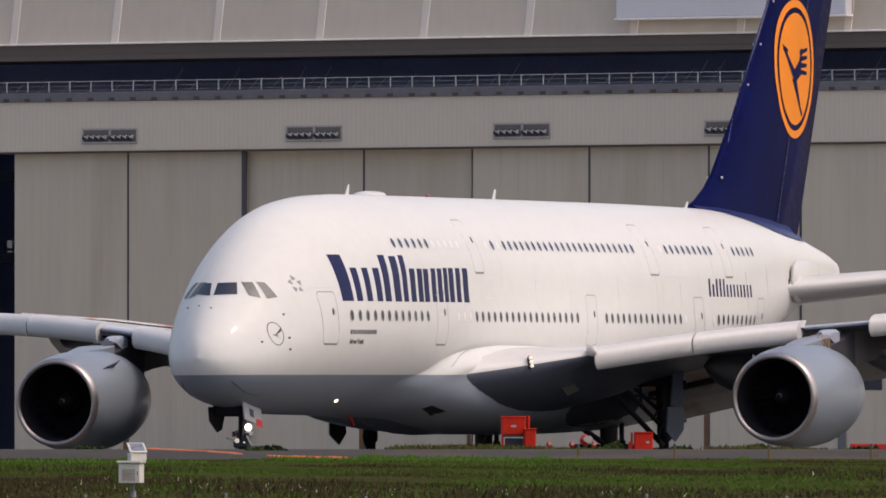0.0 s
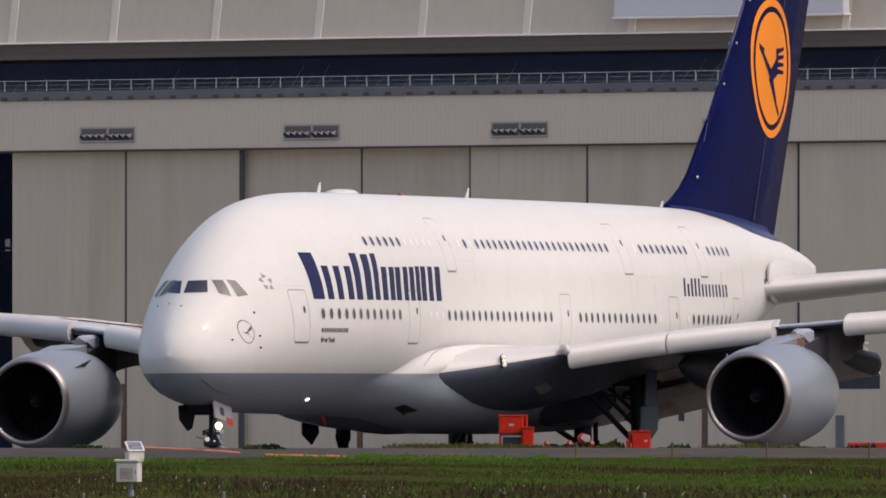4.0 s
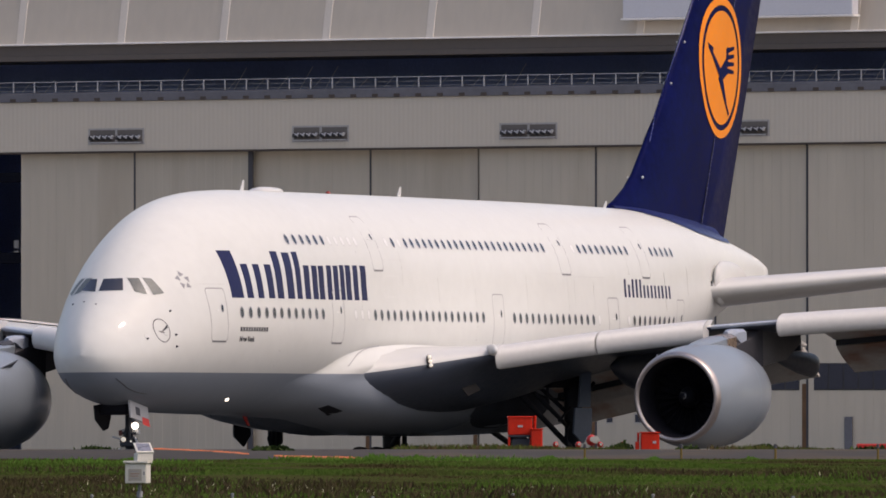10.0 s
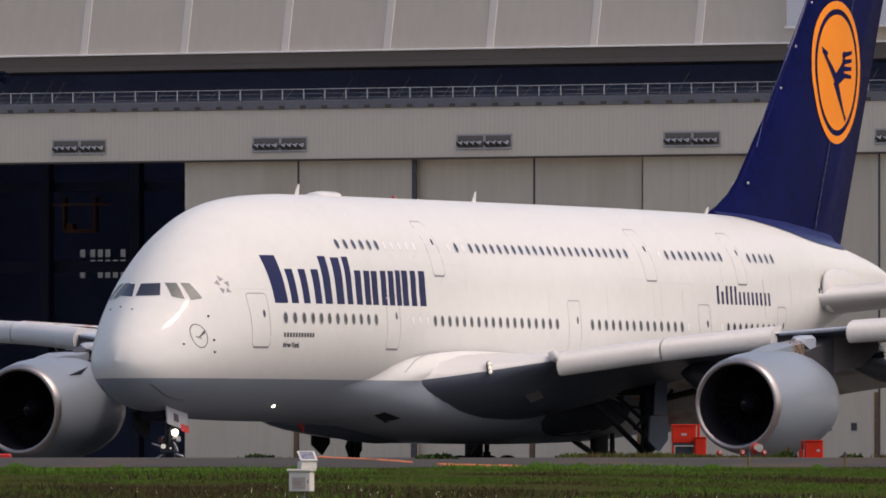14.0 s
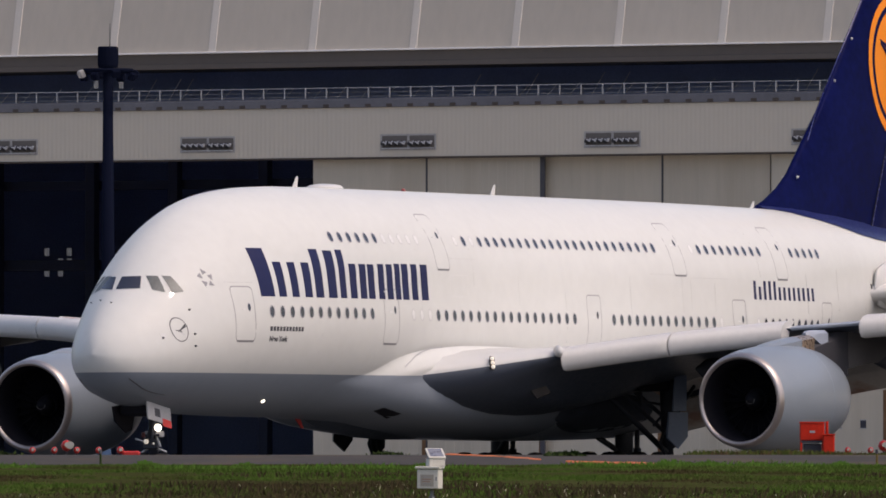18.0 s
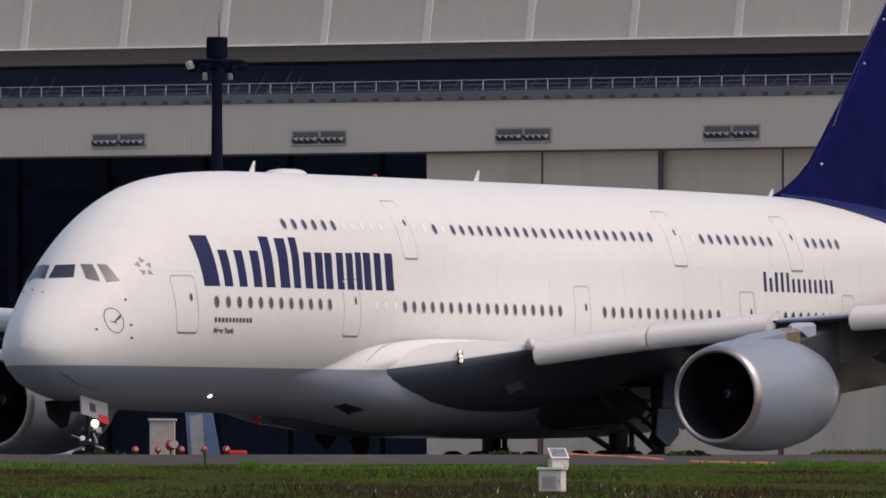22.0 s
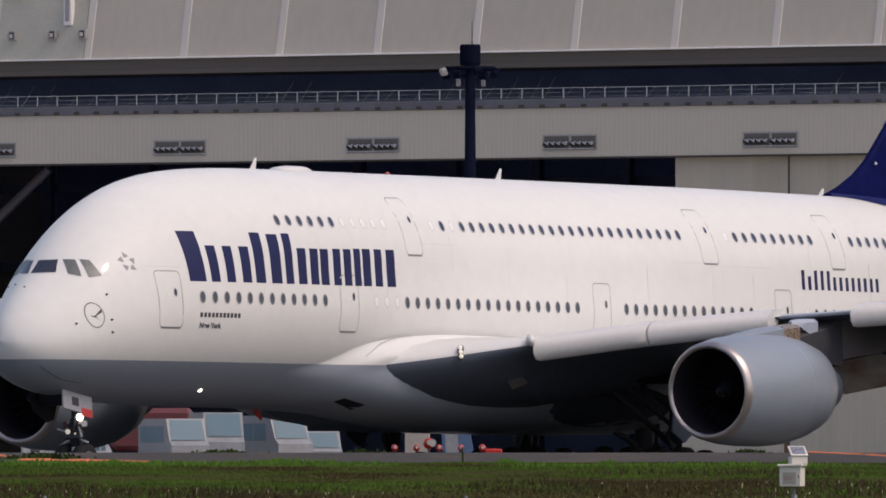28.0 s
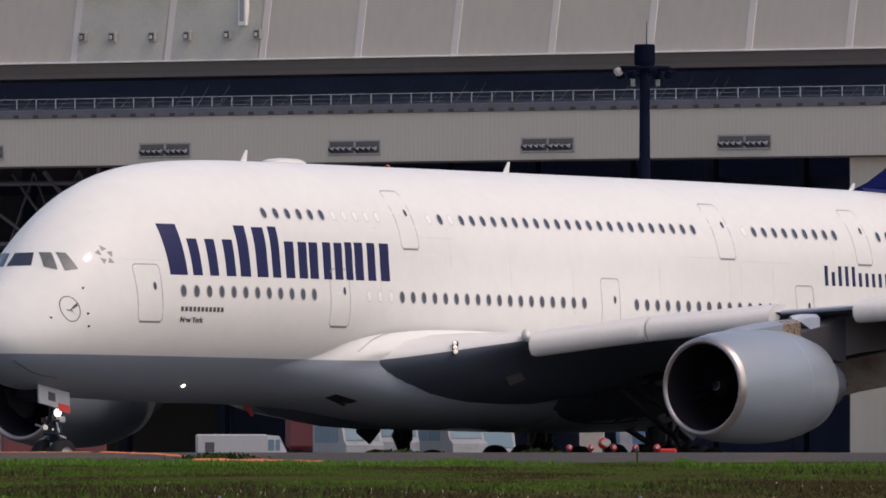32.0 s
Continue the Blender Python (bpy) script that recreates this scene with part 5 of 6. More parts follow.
# railing along the ledge
posts = []
for k in range(152):
    s = 1.04 - 80 * 1.519 + 1.519 * k
    hpart("railing_post", block(s - .032, s + .032, -.08, -.02, 21.98, 22.84), RAILING)
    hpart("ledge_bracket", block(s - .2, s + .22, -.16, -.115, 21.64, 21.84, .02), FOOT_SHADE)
for z, h, paint in ((22.82, .018, RAILING), (22.55, .011, UNIT), (22.3, .011, UNIT)):
    hpart("railing_bar", block(S0, S1, -.075, -.03, z - h, z + h), paint)
hpart("toe_board", block(S0, S1, -.1, -.06, 22.1, 22.2), LEDGE)
wires = [rod((S0 + 1.9 * k + 1.1 * noise.noise((k * .7, .3, .9)), 2.5, 22.0), (S0 + 1.9 * k + .8 + noise.noise((k * .7, .3, .9)), 2.8, 22.9 + .6 * abs(noise.noise((k * .37, 4, 1)))), .016, n=4) for k in range(1, 121)] + [rod((s, 2.5, 22.0), (s + .9, 2.8, 23.6), .018, n=4) for s in (-52.5, -50.8, -49.2, -31, -29.6, -14.2, -12.4, -11.5, 9.4, 13.5, 18.2, 20.0, 33.2, 46.2, 47.4, 58.0)]
for w in wires:
    hpart("stay_wire", w, WIRE)
# floodlight boxes let into the fascia; a flat panel paints each recess's shade
LAMP_HOOD = join(block(-.1, .12, -.14, .1, .06, .13, .02), block(.08, .19, -.12, .1, .02, .24, .03))
LAMP_LENS = turned([(-.2, .1), (-.17, .15), (.02, .15), (.1, .09)], 12)
for k in range(-8, 8):
    s = 4.96 + 14.54 * k
    box = hpart("floodlight_box", join(block(s - .05, s + 3.95, -.03, .02, 19.9, 20.0), block(s - .05, s + 3.95, -.03, .02, 19.02, 19.1), block(s - .05, s + .06, -.03, .02, 19.1, 19.9), block(s + 3.84, s + 3.95, -.03, .02, 19.1, 19.9), block(s + 1.9, s + 2.05, -.06, .02, 19.05, 19.95)), UNIT, "floodlight box in the band")
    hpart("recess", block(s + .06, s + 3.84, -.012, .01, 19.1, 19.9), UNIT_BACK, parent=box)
    hpart("lamp_shelf", block(s + .1, s + 3.8, -.16, .0, 19.12, 19.17), SILVER, parent=box)
    for j in range(8):
        c = s + .32 + j * .42 + (.24 if j > 3 else 0)
        lamp = hpart("floodlight", LAMP_HOOD, SILVER, parent=box)
        hpart("lens", LAMP_LENS, UNIT_DARK, parent=lamp)
        lamp.matrix_basis = pose(c, -.18, 19.4, 0, 22, 0)
# sign board, greenish panels with small fittings
board = hpart("sign_board", join(block(43.2, 58.85, -1.2, -.5, 26.0, 33, .06)), SIGNBOARD, "pale grey sign board on the upper wall")
hpart("rim", block(43.1, 58.95, -1.26, -.5, 25.9, 26.02, .02), EDGE, parent=board)
for s in (43.2, 50.5, 57.2):
    hpart("bracket", block(s - .1, s + .1, -.55, .5, 26.4, 26.7), LEDGE, parent=board)
for s0, s1 in ((-57.9, -51.2), (-50.6, -43.9)):
    pan = hpart("roof_panel", ([(s0, -.32, 25.15), (s1, -.32, 25.15), (s1, 1.28, 33.4), (s0, 1.28, 33.4), (s0, -.25, 25.15), (s1, -.25, 25.15)], [(0, 1, 2, 3), (0, 4, 5, 1)]), GREENISH, "weathered greenish wall panel")
for s, z in ((-57.5, 26.67), (-55.2, 26.65), (-52.1, 26.62), (-49.4, 26.62), (-46.3, 26.64), (-44.0, 26.65), (-57.4, 29.4), (-55.1, 29.4), (-52.0, 29.4), (-49.3, 29.4)):
    hpart("wall_fitting", join(block(s - .28, s + .28, -.3, .1, z - .3, z + .3, .03), block(s - .1, s + .1, -.6, -.3, z - .15, z + .1)), UNIT)
    hpart("fitting_plate", block(s - .17, s + .17, -.315, -.3, z - .2, z + .2), UNIT_DARK)
hpart("wall_hatch", block(-45.55, -44.95, -.1, .3, 27.2, 29.2, .03), EDGE)
hpart("hatch_leaf", block(-45.42, -45.08, -.13, -.1, 27.45, 29.05, .01), UNIT)

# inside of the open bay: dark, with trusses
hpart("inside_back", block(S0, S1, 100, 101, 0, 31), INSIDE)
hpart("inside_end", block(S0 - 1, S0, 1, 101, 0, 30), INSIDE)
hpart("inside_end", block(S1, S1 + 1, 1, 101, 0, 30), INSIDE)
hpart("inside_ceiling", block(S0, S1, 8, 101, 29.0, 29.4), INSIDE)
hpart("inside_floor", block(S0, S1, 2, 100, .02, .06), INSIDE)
hpart("door_stack", block(-119, -92, 2.2, 2.6, 0.02, 18.6), DOOR_PAINT, "stack of open door leaves")
for s in (-108, -86, -63.84):
    hpart("column", join(rod((s, 10, 0), (s, 10, 18.7), .17, n=6), rod((s - .36, 10, 14.5), (s - 4.3, 10, 18.5), .16, n=6), rod((s + 1.9, 10, 15.6), (s + 5.4, 10, 18.7), .19, n=6), rod((s + .2, 10, 14.2), (s + 1.9, 10, 15.6), .19, n=6), rod((s + .8, 10, 17.1), (s + 2.4, 10, 16.5), .12, n=5)), STEEL, "steel column with braces")
hpart("truss_rail", rod((-116, 10, 17.85), (-59.5, 10, 17.78), .15, n=6), STEEL, "steel rail")
hpart("truss_rail", rod((-116, 10, 14.0), (-64, 10, 13.97), .15, n=6), STEEL, "steel rail")
for s in (-66.5, -70, -73.5):
    hpart("brace", join(rod((s - 2.2, 16, 13.5), (s, 16, 18.6), .09, n=5), rod((s, 16, 18.6), (s + 2.2, 16, 13.5), .09, n=5)), STEEL)
for s0, z0, s1, z1, w in ((-70.5, 13.8, -64.2, 18.6, .2), (-61.5, 14.0, -55.5, 18.6, .28), (-66.9, 18.6, -64.1, 14.4, .1), (-63.5, 16.4, -60.2, 13.6, .12), (-59.8, 18.5, -62.4, 15.2, .1), (-72.2, 18.4, -68.4, 14.0, .1)):
    hpart("brace", rod((s0, 12, z0), (s1, 12, z1), w, n=6), STEEL)
for s in (-97, -75):
    hpart("brace", join(rod((s - 6, 10, 14.2), (s, 10, 17.8), .11, n=5), rod((s, 10, 17.8), (s + 6, 10, 14.2), .11, n=5)), STEEL)
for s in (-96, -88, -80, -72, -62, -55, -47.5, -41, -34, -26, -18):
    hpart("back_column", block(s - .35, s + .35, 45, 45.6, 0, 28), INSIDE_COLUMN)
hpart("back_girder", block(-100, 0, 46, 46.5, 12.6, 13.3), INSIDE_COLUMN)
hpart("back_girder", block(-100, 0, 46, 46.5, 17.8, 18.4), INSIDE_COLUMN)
hpart("crane", join(block(-39.7, -35.3, 44, 44.4, 16.85, 17.0), block(-38.9, -38.75, 44, 44.4, 15.2, 17.4), block(-38.8, -36.4, 44, 44.4, 15.1, 15.35), block(-36.5, -36.35, 44, 44.4, 15.1, 17.4), block(-38.6, -38.1, 44, 44.5, 15.35, 15.7)), CRANE, "ochre overhead crane frame")
SKYPANE = glow("far_window", (.5, .55, .62), .09)
for s0, rows in ((-49.1, (0, 2)), (-48.3, (1, 2)), (-47.7, (0, 1, 2)), (-47.1, (0, 1, 2)), (-46.5, (0, 1)), (-45.9, (0, 1, 2)), (-43.3, (0, 1, 2)), (-41.4, (1, 2)), (-62.2, (0, 2)), (-61.1, (0, 1)), (-60.4, (1, 2))):
    for r in rows:
        hpart("far_pane", block(s0, s0 + .32, 61, 61.1, 12.45 + r * .68, 12.95 + r * .68), SKYPANE)
for s0, s1, y0, y1 in ((S0 - 1, S0, .06, 118), (S1, S1 + 1, .06, 118)):
    hpart("end_wall", block(s0 - .5, s1 + .5, y0, y1, 0, 30), CLAD)
hpart("rear_wall", block(S0, S1, 116, 117, 0, 31), CLAD)

# ---- floodlight mast ----
mast = thing("floodlight_mast", "dark steel floodlight mast with a round head frame", "light mast", at=pose(-10.64, 760, 0))
part("pole", mesh("pole", *turned([(0, .42), (8, .36), (21, .25)], 16, "z"), MAST, True), mast)
part("head", mesh("head", *turned([(21.0, .5), (21.15, .54), (22.0, .54), (22.1, .5)], 18, "z"), MAST, False), mast, "drum-shaped head")
part("frame", mesh("frame", *join(turned([(20.75, 1.3), (20.85, 1.36), (20.95, 1.3)], 20, "z", False), *[rod((0, 0, 20.85), (1.3 * math.cos(w), 1.3 * math.sin(w), 20.85), .05, n=6) for w in (0, 1.05, 2.1, 3.14, 4.2, 5.24)]), MAST), mast)
for k in range(8):
    w = k * math.tau / 8 + .3
    c, s = math.cos(w), math.sin(w)
    fl = part("floodlight", mesh("floodlight", *join(block(-.05, .22, -.22, .22, -.2, .2, .04), block(.2, .26, -.17, .17, -.15, .15)), UNIT if k == 4 else MAST), mast, at=pose(1.35 * c, 1.35 * s, 20.7 - .15 * (k % 2), 0, 25, math.degrees(w)))
part("lightning_rod", mesh("lightning_rod", *rod((.1, 0, 22.1), (.1, 0, 23.3), .03, .012, 6), MAST), mast)
part("work_lamp", mesh("work_lamp", *block(-.12, .12, -.15, .1, 19.9, 20.3, .03), POST), mast, at=pose(-.62, -.2, 0))
part("work_lamp", mesh("work_lamp", *block(-.12, .12, -.15, .1, 19.9, 20.25, .03), POST), mast, at=pose(.68, -.2, 0))

# ---- cabinets and lamps beside the taxiway ----
Y = 455
base = ground_z(Y)
cab = thing("signal_cabinet", "bright orange double cabinet on short legs beside the taxiway", "cabinet", "orange cabinets", at=pose(15.55, Y, base))
part("upper_box", mesh("upper_box", *block(-.38, .38, -.25, .25, .52, 1.1, .03), CABINET), cab)
part("label_plate", mesh("label_plate", *block(-.08, .08, -.262, -.25, .76, .83), VAN), cab)
part("shelf", mesh("shelf", *block(-.36, .36, -.24, .24, .46, .52, .01), GEAR), cab)
for x in (-.34, .34):
    for y in (-.2, .2):
        part("leg", mesh("leg", *block(x - .03, x + .03, y - .03, y + .03, -.05, .5), CABINET), cab)
part("lid", mesh("lid", *block(-.4, .4, -.27, .27, 1.06, 1.11, .015), CABINET), cab)
part("lower_box", mesh("lower_box", *block(-.26, .3, -.16, .2, .02, .42, .02), GEAR), cab, "dark box under the shelf")
part("post", mesh("post", *rod((.47, .1, 0), (.47, .1, 1.12), .045, n=8), CABINET), cab)
cab = thing("signal_cabinet", "small orange box standing beside the taller cabinet", "cabinet", "orange cabinets", at=pose(16.05, Y - .5, ground_z(Y - .5)))
part("body", mesh("body", *block(-.18, .18, -.2, .2, 0, .68, .03), CABINET), cab)
part("lid", mesh("lid", *block(-.2, .2, -.22, .22, .68, .72, .01), CABINET), cab)
cab = thing("signal_cabinet", "orange box beside a weed clump", "cabinet", "orange cabinets", at=pose(19.6, Y, base))
part("body", mesh("body", *block(-.29, .29, -.22, .22, 0, .58, .03), CABINET), cab)
part("lid", mesh("lid", *block(-.31, .31, -.24, .24, .58, .62, .01), CABINET), cab)
part("side_box", mesh("side_box", *block(-.46, -.33, -.15, .15, .05, .32, .02), CABINET), cab)
part("post", mesh("post", *rod((-.36, .1, 0), (-.36, .1, .6), .035, n=8), CABINET), cab)
part("label_plate", mesh("label_plate", *block(.08, .18, -.232, -.22, .26, .33), VAN), cab)


def taxi_light(x, r, big):
    t = thing("approach_light", "red globe lamp on a short stem" + (" with a bright reflector" if big else ""), "airfield light", "red airfield lights", at=pose(x, Y, base))
    z = .22 if not big else .36
    part("stem", mesh("stem", *rod((0, 0, -.03), (0, 0, z), .03, n=8), GEAR), t)
    part("globe", mesh("globe", *turned([(-r, .02), (-r * .7, r * .7), (0, r), (r * .7, r * .7), (r, .02)], 14, "z"), LAMP_RED, True), t, at=pose(0, 0, z))
    # bright disc set on the globe to paint its highlight
    part("glint", mesh("glint", *turned([(-.03, r * .45), (.02, r * .3)], 10, "y"), REFLECTOR), t, at=pose(.02, -r * .93, z + r * .2))
    if big:
        part("reflector", mesh("reflector", *turned([(-.1, .12), (.0, .1), (.05, .04)], 14, "y"), REFLECTOR), t, at=pose(.12, -.12, z + .02))


for x, r, big in ((16.66, .1, 0), (17.37, .1, 0), (17.78, .18, 1), (18.05, .1, 0), (18.75, .1, 0), (-8.72, .11, 0), (-8.04, .11, 0), (-7.66, .18, 1), (-7.34, .11, 0), (-6.66, .11, 0), (-5.99, .12, 0)):
    taxi_light(x, r, big)
bar = thing("approach_light", "low red lamp housing on the ground", "airfield light", "red airfield lights", at=pose(-5.65, Y, base))
part("body", mesh("body", *block(-.28, .28, -.12, .12, .0, .2, .05), LAMP_RED), bar)
bar = thing("barrier_beam", "long low red beam lying on the apron", "barrier", at=pose(28.1, 470, ground_z(470) - .14))
part("beam", mesh("beam", *block(-1.2, 1.6, -.15, .15, .3, .62, .03), LAMP_RED), bar)
for x in (-.9, 1.2):
    part("foot", mesh("foot", *block(x - .1, x + .1, -.2, .2, -.02, .32), GEAR), bar)

for x in (15.6, 18.27, 20.88, 23.72, -5.86, 26.4):
    t = thing("edge_marker", "short yellow edge marker with a dark cap", "marker", "edge markers", at=pose(x, 404, ground_z(404)))
    part("stake", mesh("stake", *rod((0, 0, -.05), (0, 0, .3), .03, n=8), surface("marker_yellow", (.16, .11, .03), .8) if x > 0 else BUSH), t)
    part("cap", mesh("cap", *rod((0, 0, .3), (0, 0, .42), .05, .04, 10), MARK), t)
hpart("side_door", block(57.85, 58.4, -.06, .0, .05, 2.68, .02), LEDGE, "narrow dark door in the sliding leaf").matrix_basis = pose(-.4, .25, 0)

# ---- instrument box on a post in the grass ----
zb = ground_z(233)
sensor = thing("instrument_box", "cream metal instrument box with a smaller box on top, in grass", "instrument box", at=pose(1.87, 233, zb))
part("post", mesh("post", *join(rod((.03, 0, -.1), (.03, 0, .3), .03, n=10), rod((.03, 0, -.1), (.03, 0, .1), .05, n=10)), POST, True), sensor)
bx = part("lower_box", mesh("lower_box", *block(-.175, .175, -.15, .15, .83 - zb, 1.15 - zb, .012), BOX_PAINT), sensor, "cream lower box", at=pose(0, 0, 0, 0, 0, -14))
part("panel", mesh("panel", *block(-.12, .1, -.156, -.15, .87 - zb, 1.06 - zb, .002), LOUVRE), bx, "greyish ribbed panel")
for k in range(4):
    part("text_bar", mesh("text_bar", *block(-.09, .06 - .02 * (k % 2), -.159, -.156, .905 + k * .036 - zb, .917 + k * .036 - zb), surface("faded_red", (.3, .16, .12), .7) if k in (1, 2) else UNIT, ), bx)
part("roof", mesh("roof", *block(-.2, .2, -.18, .17, 1.15 - zb, 1.19 - zb, .008), BOX_PAINT), bx)
part("latch", mesh("latch", *block(.13, .15, -.165, -.15, .96 - zb, 1.02 - zb, .003), POST), bx)
ub = part("upper_box", mesh("upper_box", *block(-.1, .16, -.12, .12, 1.19 - zb, 1.31 - zb, .008), BOX_PAINT), sensor, "cream upper box under a tilted panel", at=pose(.06, 0, 0, 0, 0, 13))
tray = part("tray", mesh("tray", *block(-.14, .14, -.15, .15, -.012, .012, .004), BOX_PAINT), ub, "tilted tray with a white rim", at=pose(.03, 0, 1.395 - zb, 30, 0, 0))
part("cell_panel", mesh("cell_panel", *block(-.11, .11, -.115, .12, .012, .017, .001), surface("solar_cell", (.16, .17, .22), .3, vary=.15, coarse=6)), tray, "bluish grey solar cell panel")
for k in (-1, 0, 1):
    part("cell_line", mesh("cell_line", *block(-.11, .11, k * .06 - .003, k * .06 + .003, .017, .019), UNIT), tray)
for x in (-.08, .08):
    part("tray_bracket", mesh("tray_bracket", *rod((x, .06, 1.3 - zb), (x + .02, .09, 1.43 - zb), .012, n=8), POST), ub)
# fence post tops in the near grass
for k in range(-11, 9):
    x = 1.1 + 2.16 * k
    t = thing("fence_post", "grey metal fence post in the grass", "fence post", "fence posts", at=pose(x, 225, ground_z(225)))
    part("shaft", mesh("shaft", *rod((0, 0, -.1), (0, 0, .08 + .03 * math.sin(k * 2.3)), .02, n=8), POST), t)
    part("cap", mesh("cap", *turned([(0, .026), (.03, .026), (.04, .01)], 10, "z"), POST), t, at=pose(0, 0, .07 + .03 * math.sin(k * 2.3)))


# ---- vehicles on the apron ----
def van(x, y, turn, long, tall, label, paint, glass, at_door=True):
    t = thing("van", label, "van", "apron vehicles", at=pose(x, y, 0, 0, 0, turn))
    hl = long / 2
    prof = [(-hl, .45), (-hl, tall - .1), (-hl + .15, tall), (hl - .9, tall), (hl - .35, tall * .58), (hl, tall * .5), (hl, .45)]
    n = len(prof)
    v = [(p, -.95, z) for p, z in prof] + [(p, .95, z) for p, z in prof]
    body = part("body", mesh("body", v, [tuple(range(n)), tuple(range(n, 2 * n))[::-1]] + [(k, n + k, n + (k + 1) % n, (k + 1) % n) for k in range(n)], paint), t)
    for s in (-1, 1):
        for k in range(3):
            x0 = -hl + .3 + k * (long - 1.5) / 3
            part("window", mesh("window", *block(x0, x0 + (long - 1.8) / 3, s * .95 - .01, s * .95 + .01, tall * .55, tall * .86), glass), body)
    part("windscreen", mesh("windscreen", [(hl - .84, -.8, tall - .06), (hl - .84, .8, tall - .06), (hl - .33, .85, tall * .6), (hl - .33, -.85, tall * .6)], [(0, 3, 2, 1)], glass), body)
    part("windscreen", mesh("windscreen", *block(-hl - .01, -hl + .01, -.75, .75, tall * .55, tall * .86), glass), body)
    for s in (-.85, .85):
        for p in (-hl + .8, hl - .9):
            part("wheel", mesh("wheel", *turned([(-.1, .2), (-.1, .34), (.1, .34), (.1, .2)], 16, "y"), RUBBER), t, at=pose(p, s, .34))
    return t


van(-24.0, 700, -70, 5.2, 2.55, "white minibus greyed for haze, with bluish windows, on the apron", VAN_HAZE_GREY, VAN_BLUE)
van(-22.0, 702, -80, 5.6, 2.85, "tall white minibus greyed for haze, with dark windows, on the apron", VAN_HAZE_GREY, VAN_BLUE)
van(-19.6, 706, -60, 5.4, 2.7, "white van greyed for haze, parked near the hangar", VAN_HAZE_GREY, VAN_BLUE)
van(-17.6, 712, -78, 5.2, 1.95, "white and grey van greyed for haze, parked near the hangar", VAN_HAZE_GREY, VAN_BLUE)
truck = thing("box_truck", "low white box truck with a glazed cab, seen from its side", "truck", "apron vehicles", at=pose(-29.2, 700, 0, 0, 0, 4))
part("box", mesh("box", *block(-2.1, 1.25, -.95, .95, .45, 1.8, .06), VAN), truck)
part("window", mesh("window", *block(-1.7, -1.25, -.97, -.94, .95, 1.42, .02), MARK), truck, "small dark side window")
cabin = part("cab", mesh("cab", [(x, y, z) for y in (-.92, .92) for x, z in ((1.25, .45), (2.2, .45), (2.2, 1.0), (1.85, 1.72), (1.25, 1.76))], [(0, 1, 2, 3, 4), (9, 8, 7, 6, 5)] + [(k, 5 + k, 5 + (k + 1) % 5, (k + 1) % 5) for k in range(5)], GREY_MARK), truck)
for x0, x1 in ((1.32, 1.62), (1.68, 1.9)):
    part("cab_window", mesh("cab_window", *block(x0, x1, -.94, -.9, 1.02, 1.55, .01), VAN_BLUE), cabin)
for p in (-1.4, 1.6):
    for q in (-.85, .85):
        part("wheel", mesh("wheel", *turned([(-.1, .2), (-.1, .34), (.1, .34), (.1, .2)], 16, "y"), RUBBER), truck, at=pose(p, q, .34))
red = thing("utility_body", "dark red utility truck body on the apron", "truck", "apron vehicles", at=pose(-38.4, 704, 0, 0, 0, 10))
part("body", mesh("body", *block(-2.6, 2.5, -1.0, 1.0, .5, 2.15, .08), VAN_RED), red)
part("roof", mesh("roof", *block(-2.5, 2.3, -.95, .95, 2.15, 2.22, .02), GEAR), red)
for k in range(4):
    part("shutter", mesh("shutter", *block(-2.3 + 1.15 * k, -1.3 + 1.15 * k, -1.02, -1.0, .8, 1.95, .01), VAN_RED), red)
for p in (-1.6, 1.6):
    for q in (-.9, .9):
        part("wheel", mesh("wheel", *turned([(-.1, .2), (-.1, .4), (.1, .4), (.1, .2)], 16, "y"), RUBBER), red, at=pose(p, q, .4))
fire = thing("tank_truck", "dark red tank truck standing behind white vans", "truck", at=pose(-25.6, 716, 0))
part("tank", mesh("tank", *block(-2.0, 2.0, -1.2, 1.2, 1.0, 3.1, .25), VAN_RED), fire)
part("cab", mesh("cab", *block(2.0, 3.4, -1.15, 1.15, .6, 2.7, .15), VAN_RED), fire)
part("chassis", mesh("chassis", *block(-2.1, 3.3, -.9, .9, .45, .95, .03), GEAR), fire)
for p in (-1.4, 2.5):
    for s in (-1, 1):
        part("wheel", mesh("wheel", *turned([(-.15, .2), (-.15, .48), (.15, .48), (.15, .2)], 18, "y"), RUBBER), fire, at=pose(p, s, .48))
hut = thing("equipment_shelter", "pale grey equipment shelter on the apron", "shelter", at=pose(-12.6, 715, 0))
part("body", mesh("body", *block(-.6, .6, -1, 1, 0, 2.5, .03), SHELTER), hut)
part("roof", mesh("roof", *block(-.68, .68, -1.1, 1.1, 2.5, 2.62, .03), UNIT), hut)
cart = thing("equipment_cart", "tall blue and white equipment cart on the apron", "cart", at=pose(-10.2, 690, 0))
part("body", mesh("body", [(-.7, -.5, .4), (.8, -.5, .4), (.8, .5, .4), (-.7, .5, .4), (-.9, -.5, 3.0), (.3, -.5, 3.2), (.3, .5, 3.2), (-.9, .5, 3.0)], [(0, 3, 2, 1), (4, 5, 6, 7), (0, 1, 5, 4), (1, 2, 6, 5), (2, 3, 7, 6), (3, 0, 4, 7)], surface("cart_blue", (.05, .1, .19), .5, vary=.25, coarse=.8)), cart)
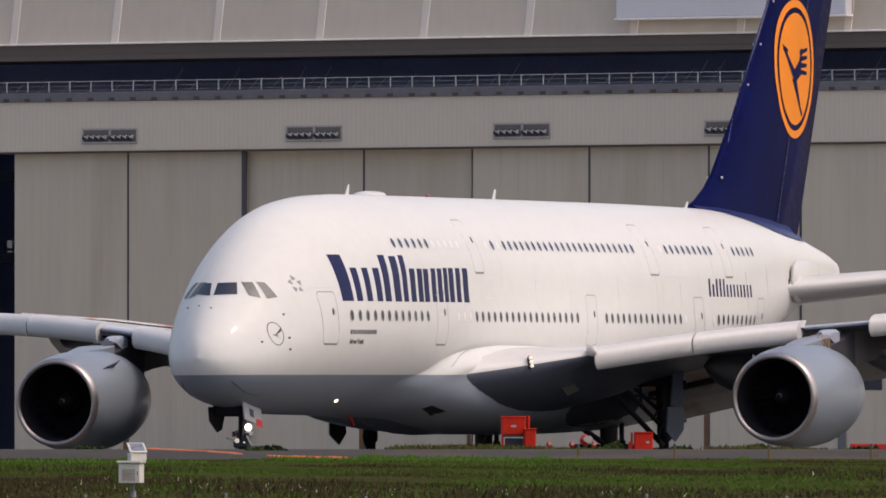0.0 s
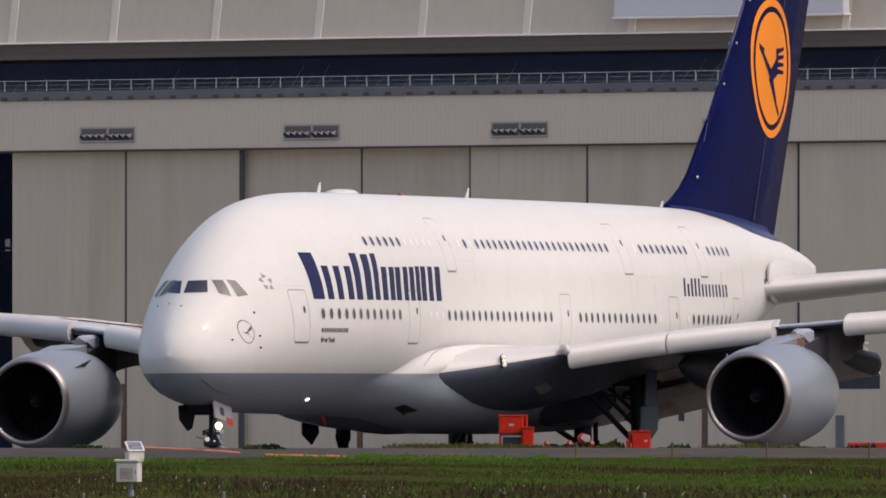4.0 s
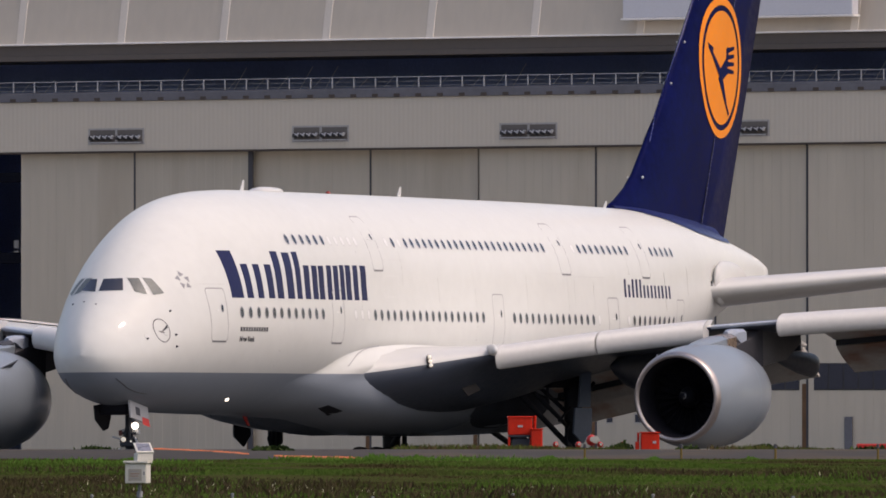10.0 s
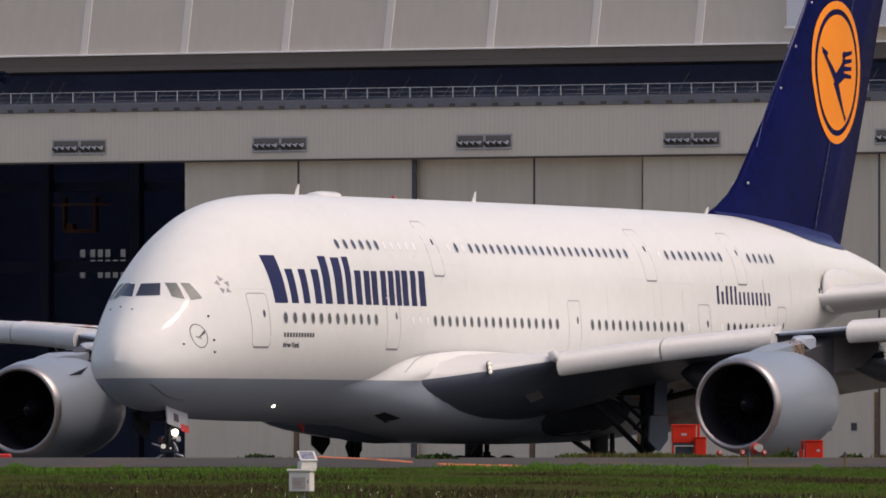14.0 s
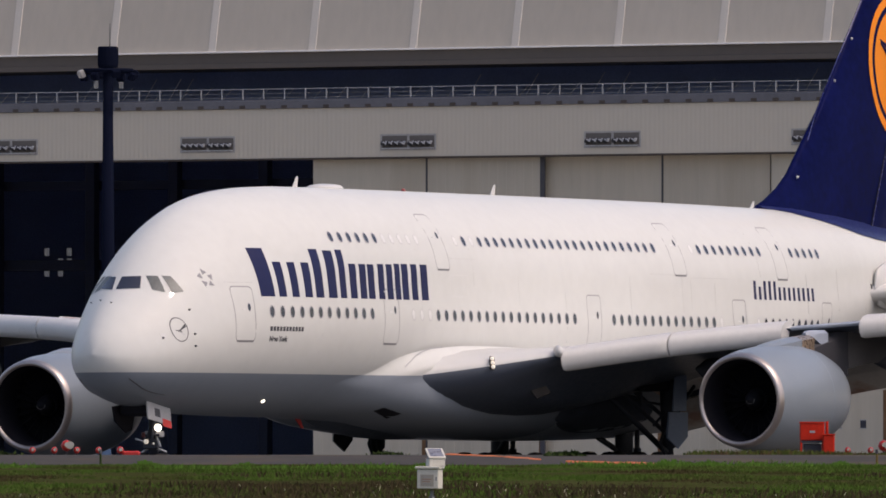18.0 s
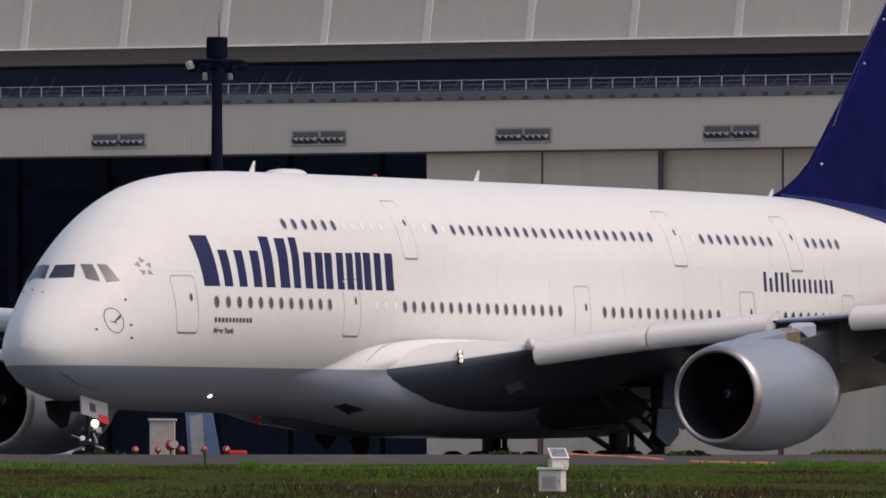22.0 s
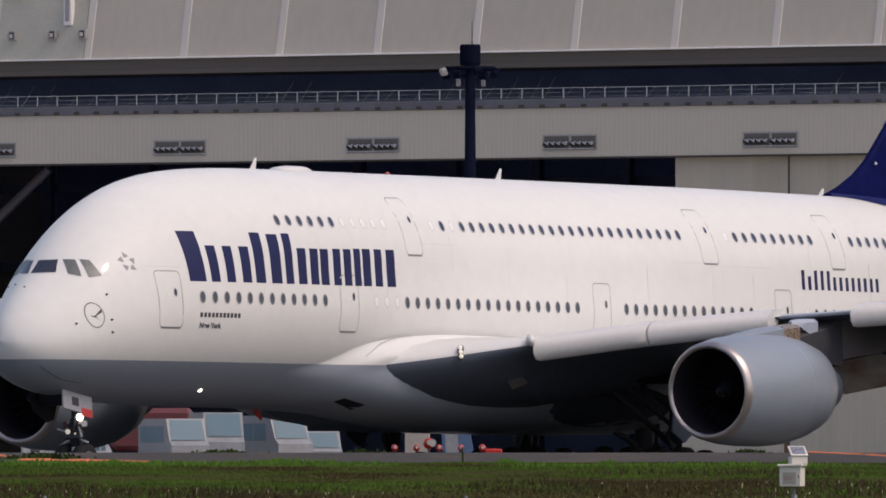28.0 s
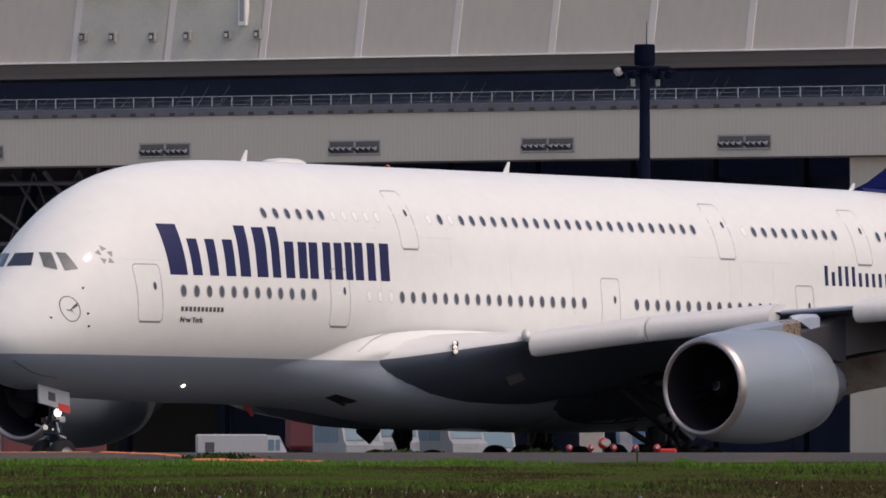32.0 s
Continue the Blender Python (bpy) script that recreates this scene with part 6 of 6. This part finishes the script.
part("side_panel", mesh("side_panel", [(-.6, -.53, .9), (.0, -.53, .9), (-.1, -.53, 2.8), (-.7, -.53, 2.7), (-.6, -.5, .9), (.0, -.5, .9), (-.1, -.5, 2.8), (-.7, -.5, 2.7)], [(0, 1, 2, 3), (0, 4, 5, 1), (1, 5, 6, 2), (2, 6, 7, 3), (3, 7, 4, 0)], VAN_HAZE_GREY), cart, "pale side panel")
for p in (-.45, .45):
    part("wheel", mesh("wheel", *turned([(-.5, .2), (.5, .2)], 12, "y"), RUBBER), cart, at=pose(p, 0, .2))


# ---- everything that moves ----
def motions():
    rows = [
        (0.0, pose(9.762, 550.627, -0.112, 0.33, 0.177, -113.185)), (1.0, pose(9.553, 550.096, -0.114, 0.33, 0.155, -113.199)),
        (2.0, pose(9.293, 549.504, -0.115, 0.33, 0.133, -113.233)), (2.5, pose(9.157, 549.175, -0.115, 0.33, 0.122, -113.224)),
        (4.5, pose(8.523, 547.624, -0.112, 0.33, 0.076, -113.228)), (5.0, pose(8.330, 547.166, -0.110, 0.33, 0.065, -113.202)),
        (6.0, pose(7.891, 546.177, -0.106, 0.33, 0.041, -113.208)), (7.0, pose(7.410, 545.082, -0.101, 0.33, 0.018, -113.213)),
        (8.0, pose(6.868, 543.868, -0.094, 0.33, -0.006, -113.184)), (9.0, pose(6.130, 542.542, -0.087, 0.33, -0.030, -113.423)),
        (10.0, pose(5.241, 541.133, -0.078, 0.33, -0.054, -113.966)), (11.0, pose(4.251, 539.622, -0.068, 0.33, -0.079, -114.508)),
        (12.0, pose(3.182, 538.018, -0.057, 0.33, -0.104, -115.108)), (13.0, pose(2.041, 536.342, -0.044, 0.33, -0.129, -115.728)),
        (13.5, pose(1.433, 535.487, -0.038, 0.33, -0.141, -116.040)), (15.5, pose(-1.055, 532.084, -0.008, 0.33, -0.192, -117.243)),
        (16.0, pose(-1.654, 531.189, 0.000, 0.33, -0.205, -117.502)), (17.0, pose(-2.961, 529.341, 0.017, 0.33, -0.231, -118.082)),
        (18.0, pose(-4.285, 527.442, 0.036, 0.33, -0.257, -118.655)), (19.0, pose(-5.692, 525.487, 0.055, 0.33, -0.284, -119.248)),
        (20.0, pose(-7.098, 523.503, 0.076, 0.33, -0.311, -119.749)), (21.0, pose(-8.517, 521.508, 0.098, 0.33, -0.338, -120.218)),
        (22.0, pose(-9.968, 519.522, 0.121, 0.33, -0.365, -120.733)), (23.0, pose(-11.436, 517.545, 0.145, 0.33, -0.392, -121.240)),
        (24.0, pose(-12.983, 515.547, 0.171, 0.33, -0.420, -121.765)), (25.0, pose(-14.488, 513.554, 0.197, 0.33, -0.448, -122.309)),
        (26.0, pose(-16.021, 511.517, 0.225, 0.33, -0.476, -122.681)), (26.5, pose(-16.782, 510.501, 0.240, 0.33, -0.490, -122.865)),
        (28.5, pose(-19.857, 506.527, 0.300, 0.33, -0.548, -123.601)), (29.0, pose(-20.677, 505.510, 0.316, 0.33, -0.562, -123.828)),
        (30.0, pose(-22.253, 503.480, 0.349, 0.33, -0.592, -124.185)), (31.0, pose(-23.820, 501.461, 0.383, 0.33, -0.621, -124.486)),
        (32.0, pose(-25.368, 499.480, 0.418, 0.33, -0.651, -124.840)),
    ]
    walk(airliner, rows)
    # wheels roll with the distance that the aircraft has gone
    way = [0.0]
    for (t0, a), (t1, b) in zip(rows, rows[1:]):
        way.append(way[-1] + (b.translation - a.translation).length)
    times = [t for t, m in rows]
    dense = [k * .2 for k in range(161)]
    gone = np.interp(dense, times, way)
    for hub, x, y, r, z in WHEELS:
        walk(hub, [(t, pose(x, y, z, 0, math.degrees(g / r), 0)) for t, g in zip(dense, gone)])
    for fan, x, y, z in FANS:
        walk(fan, [(k * .1, pose(x, y, z, 75 * k, 1.5, 0)) for k in range(321)])


motions()
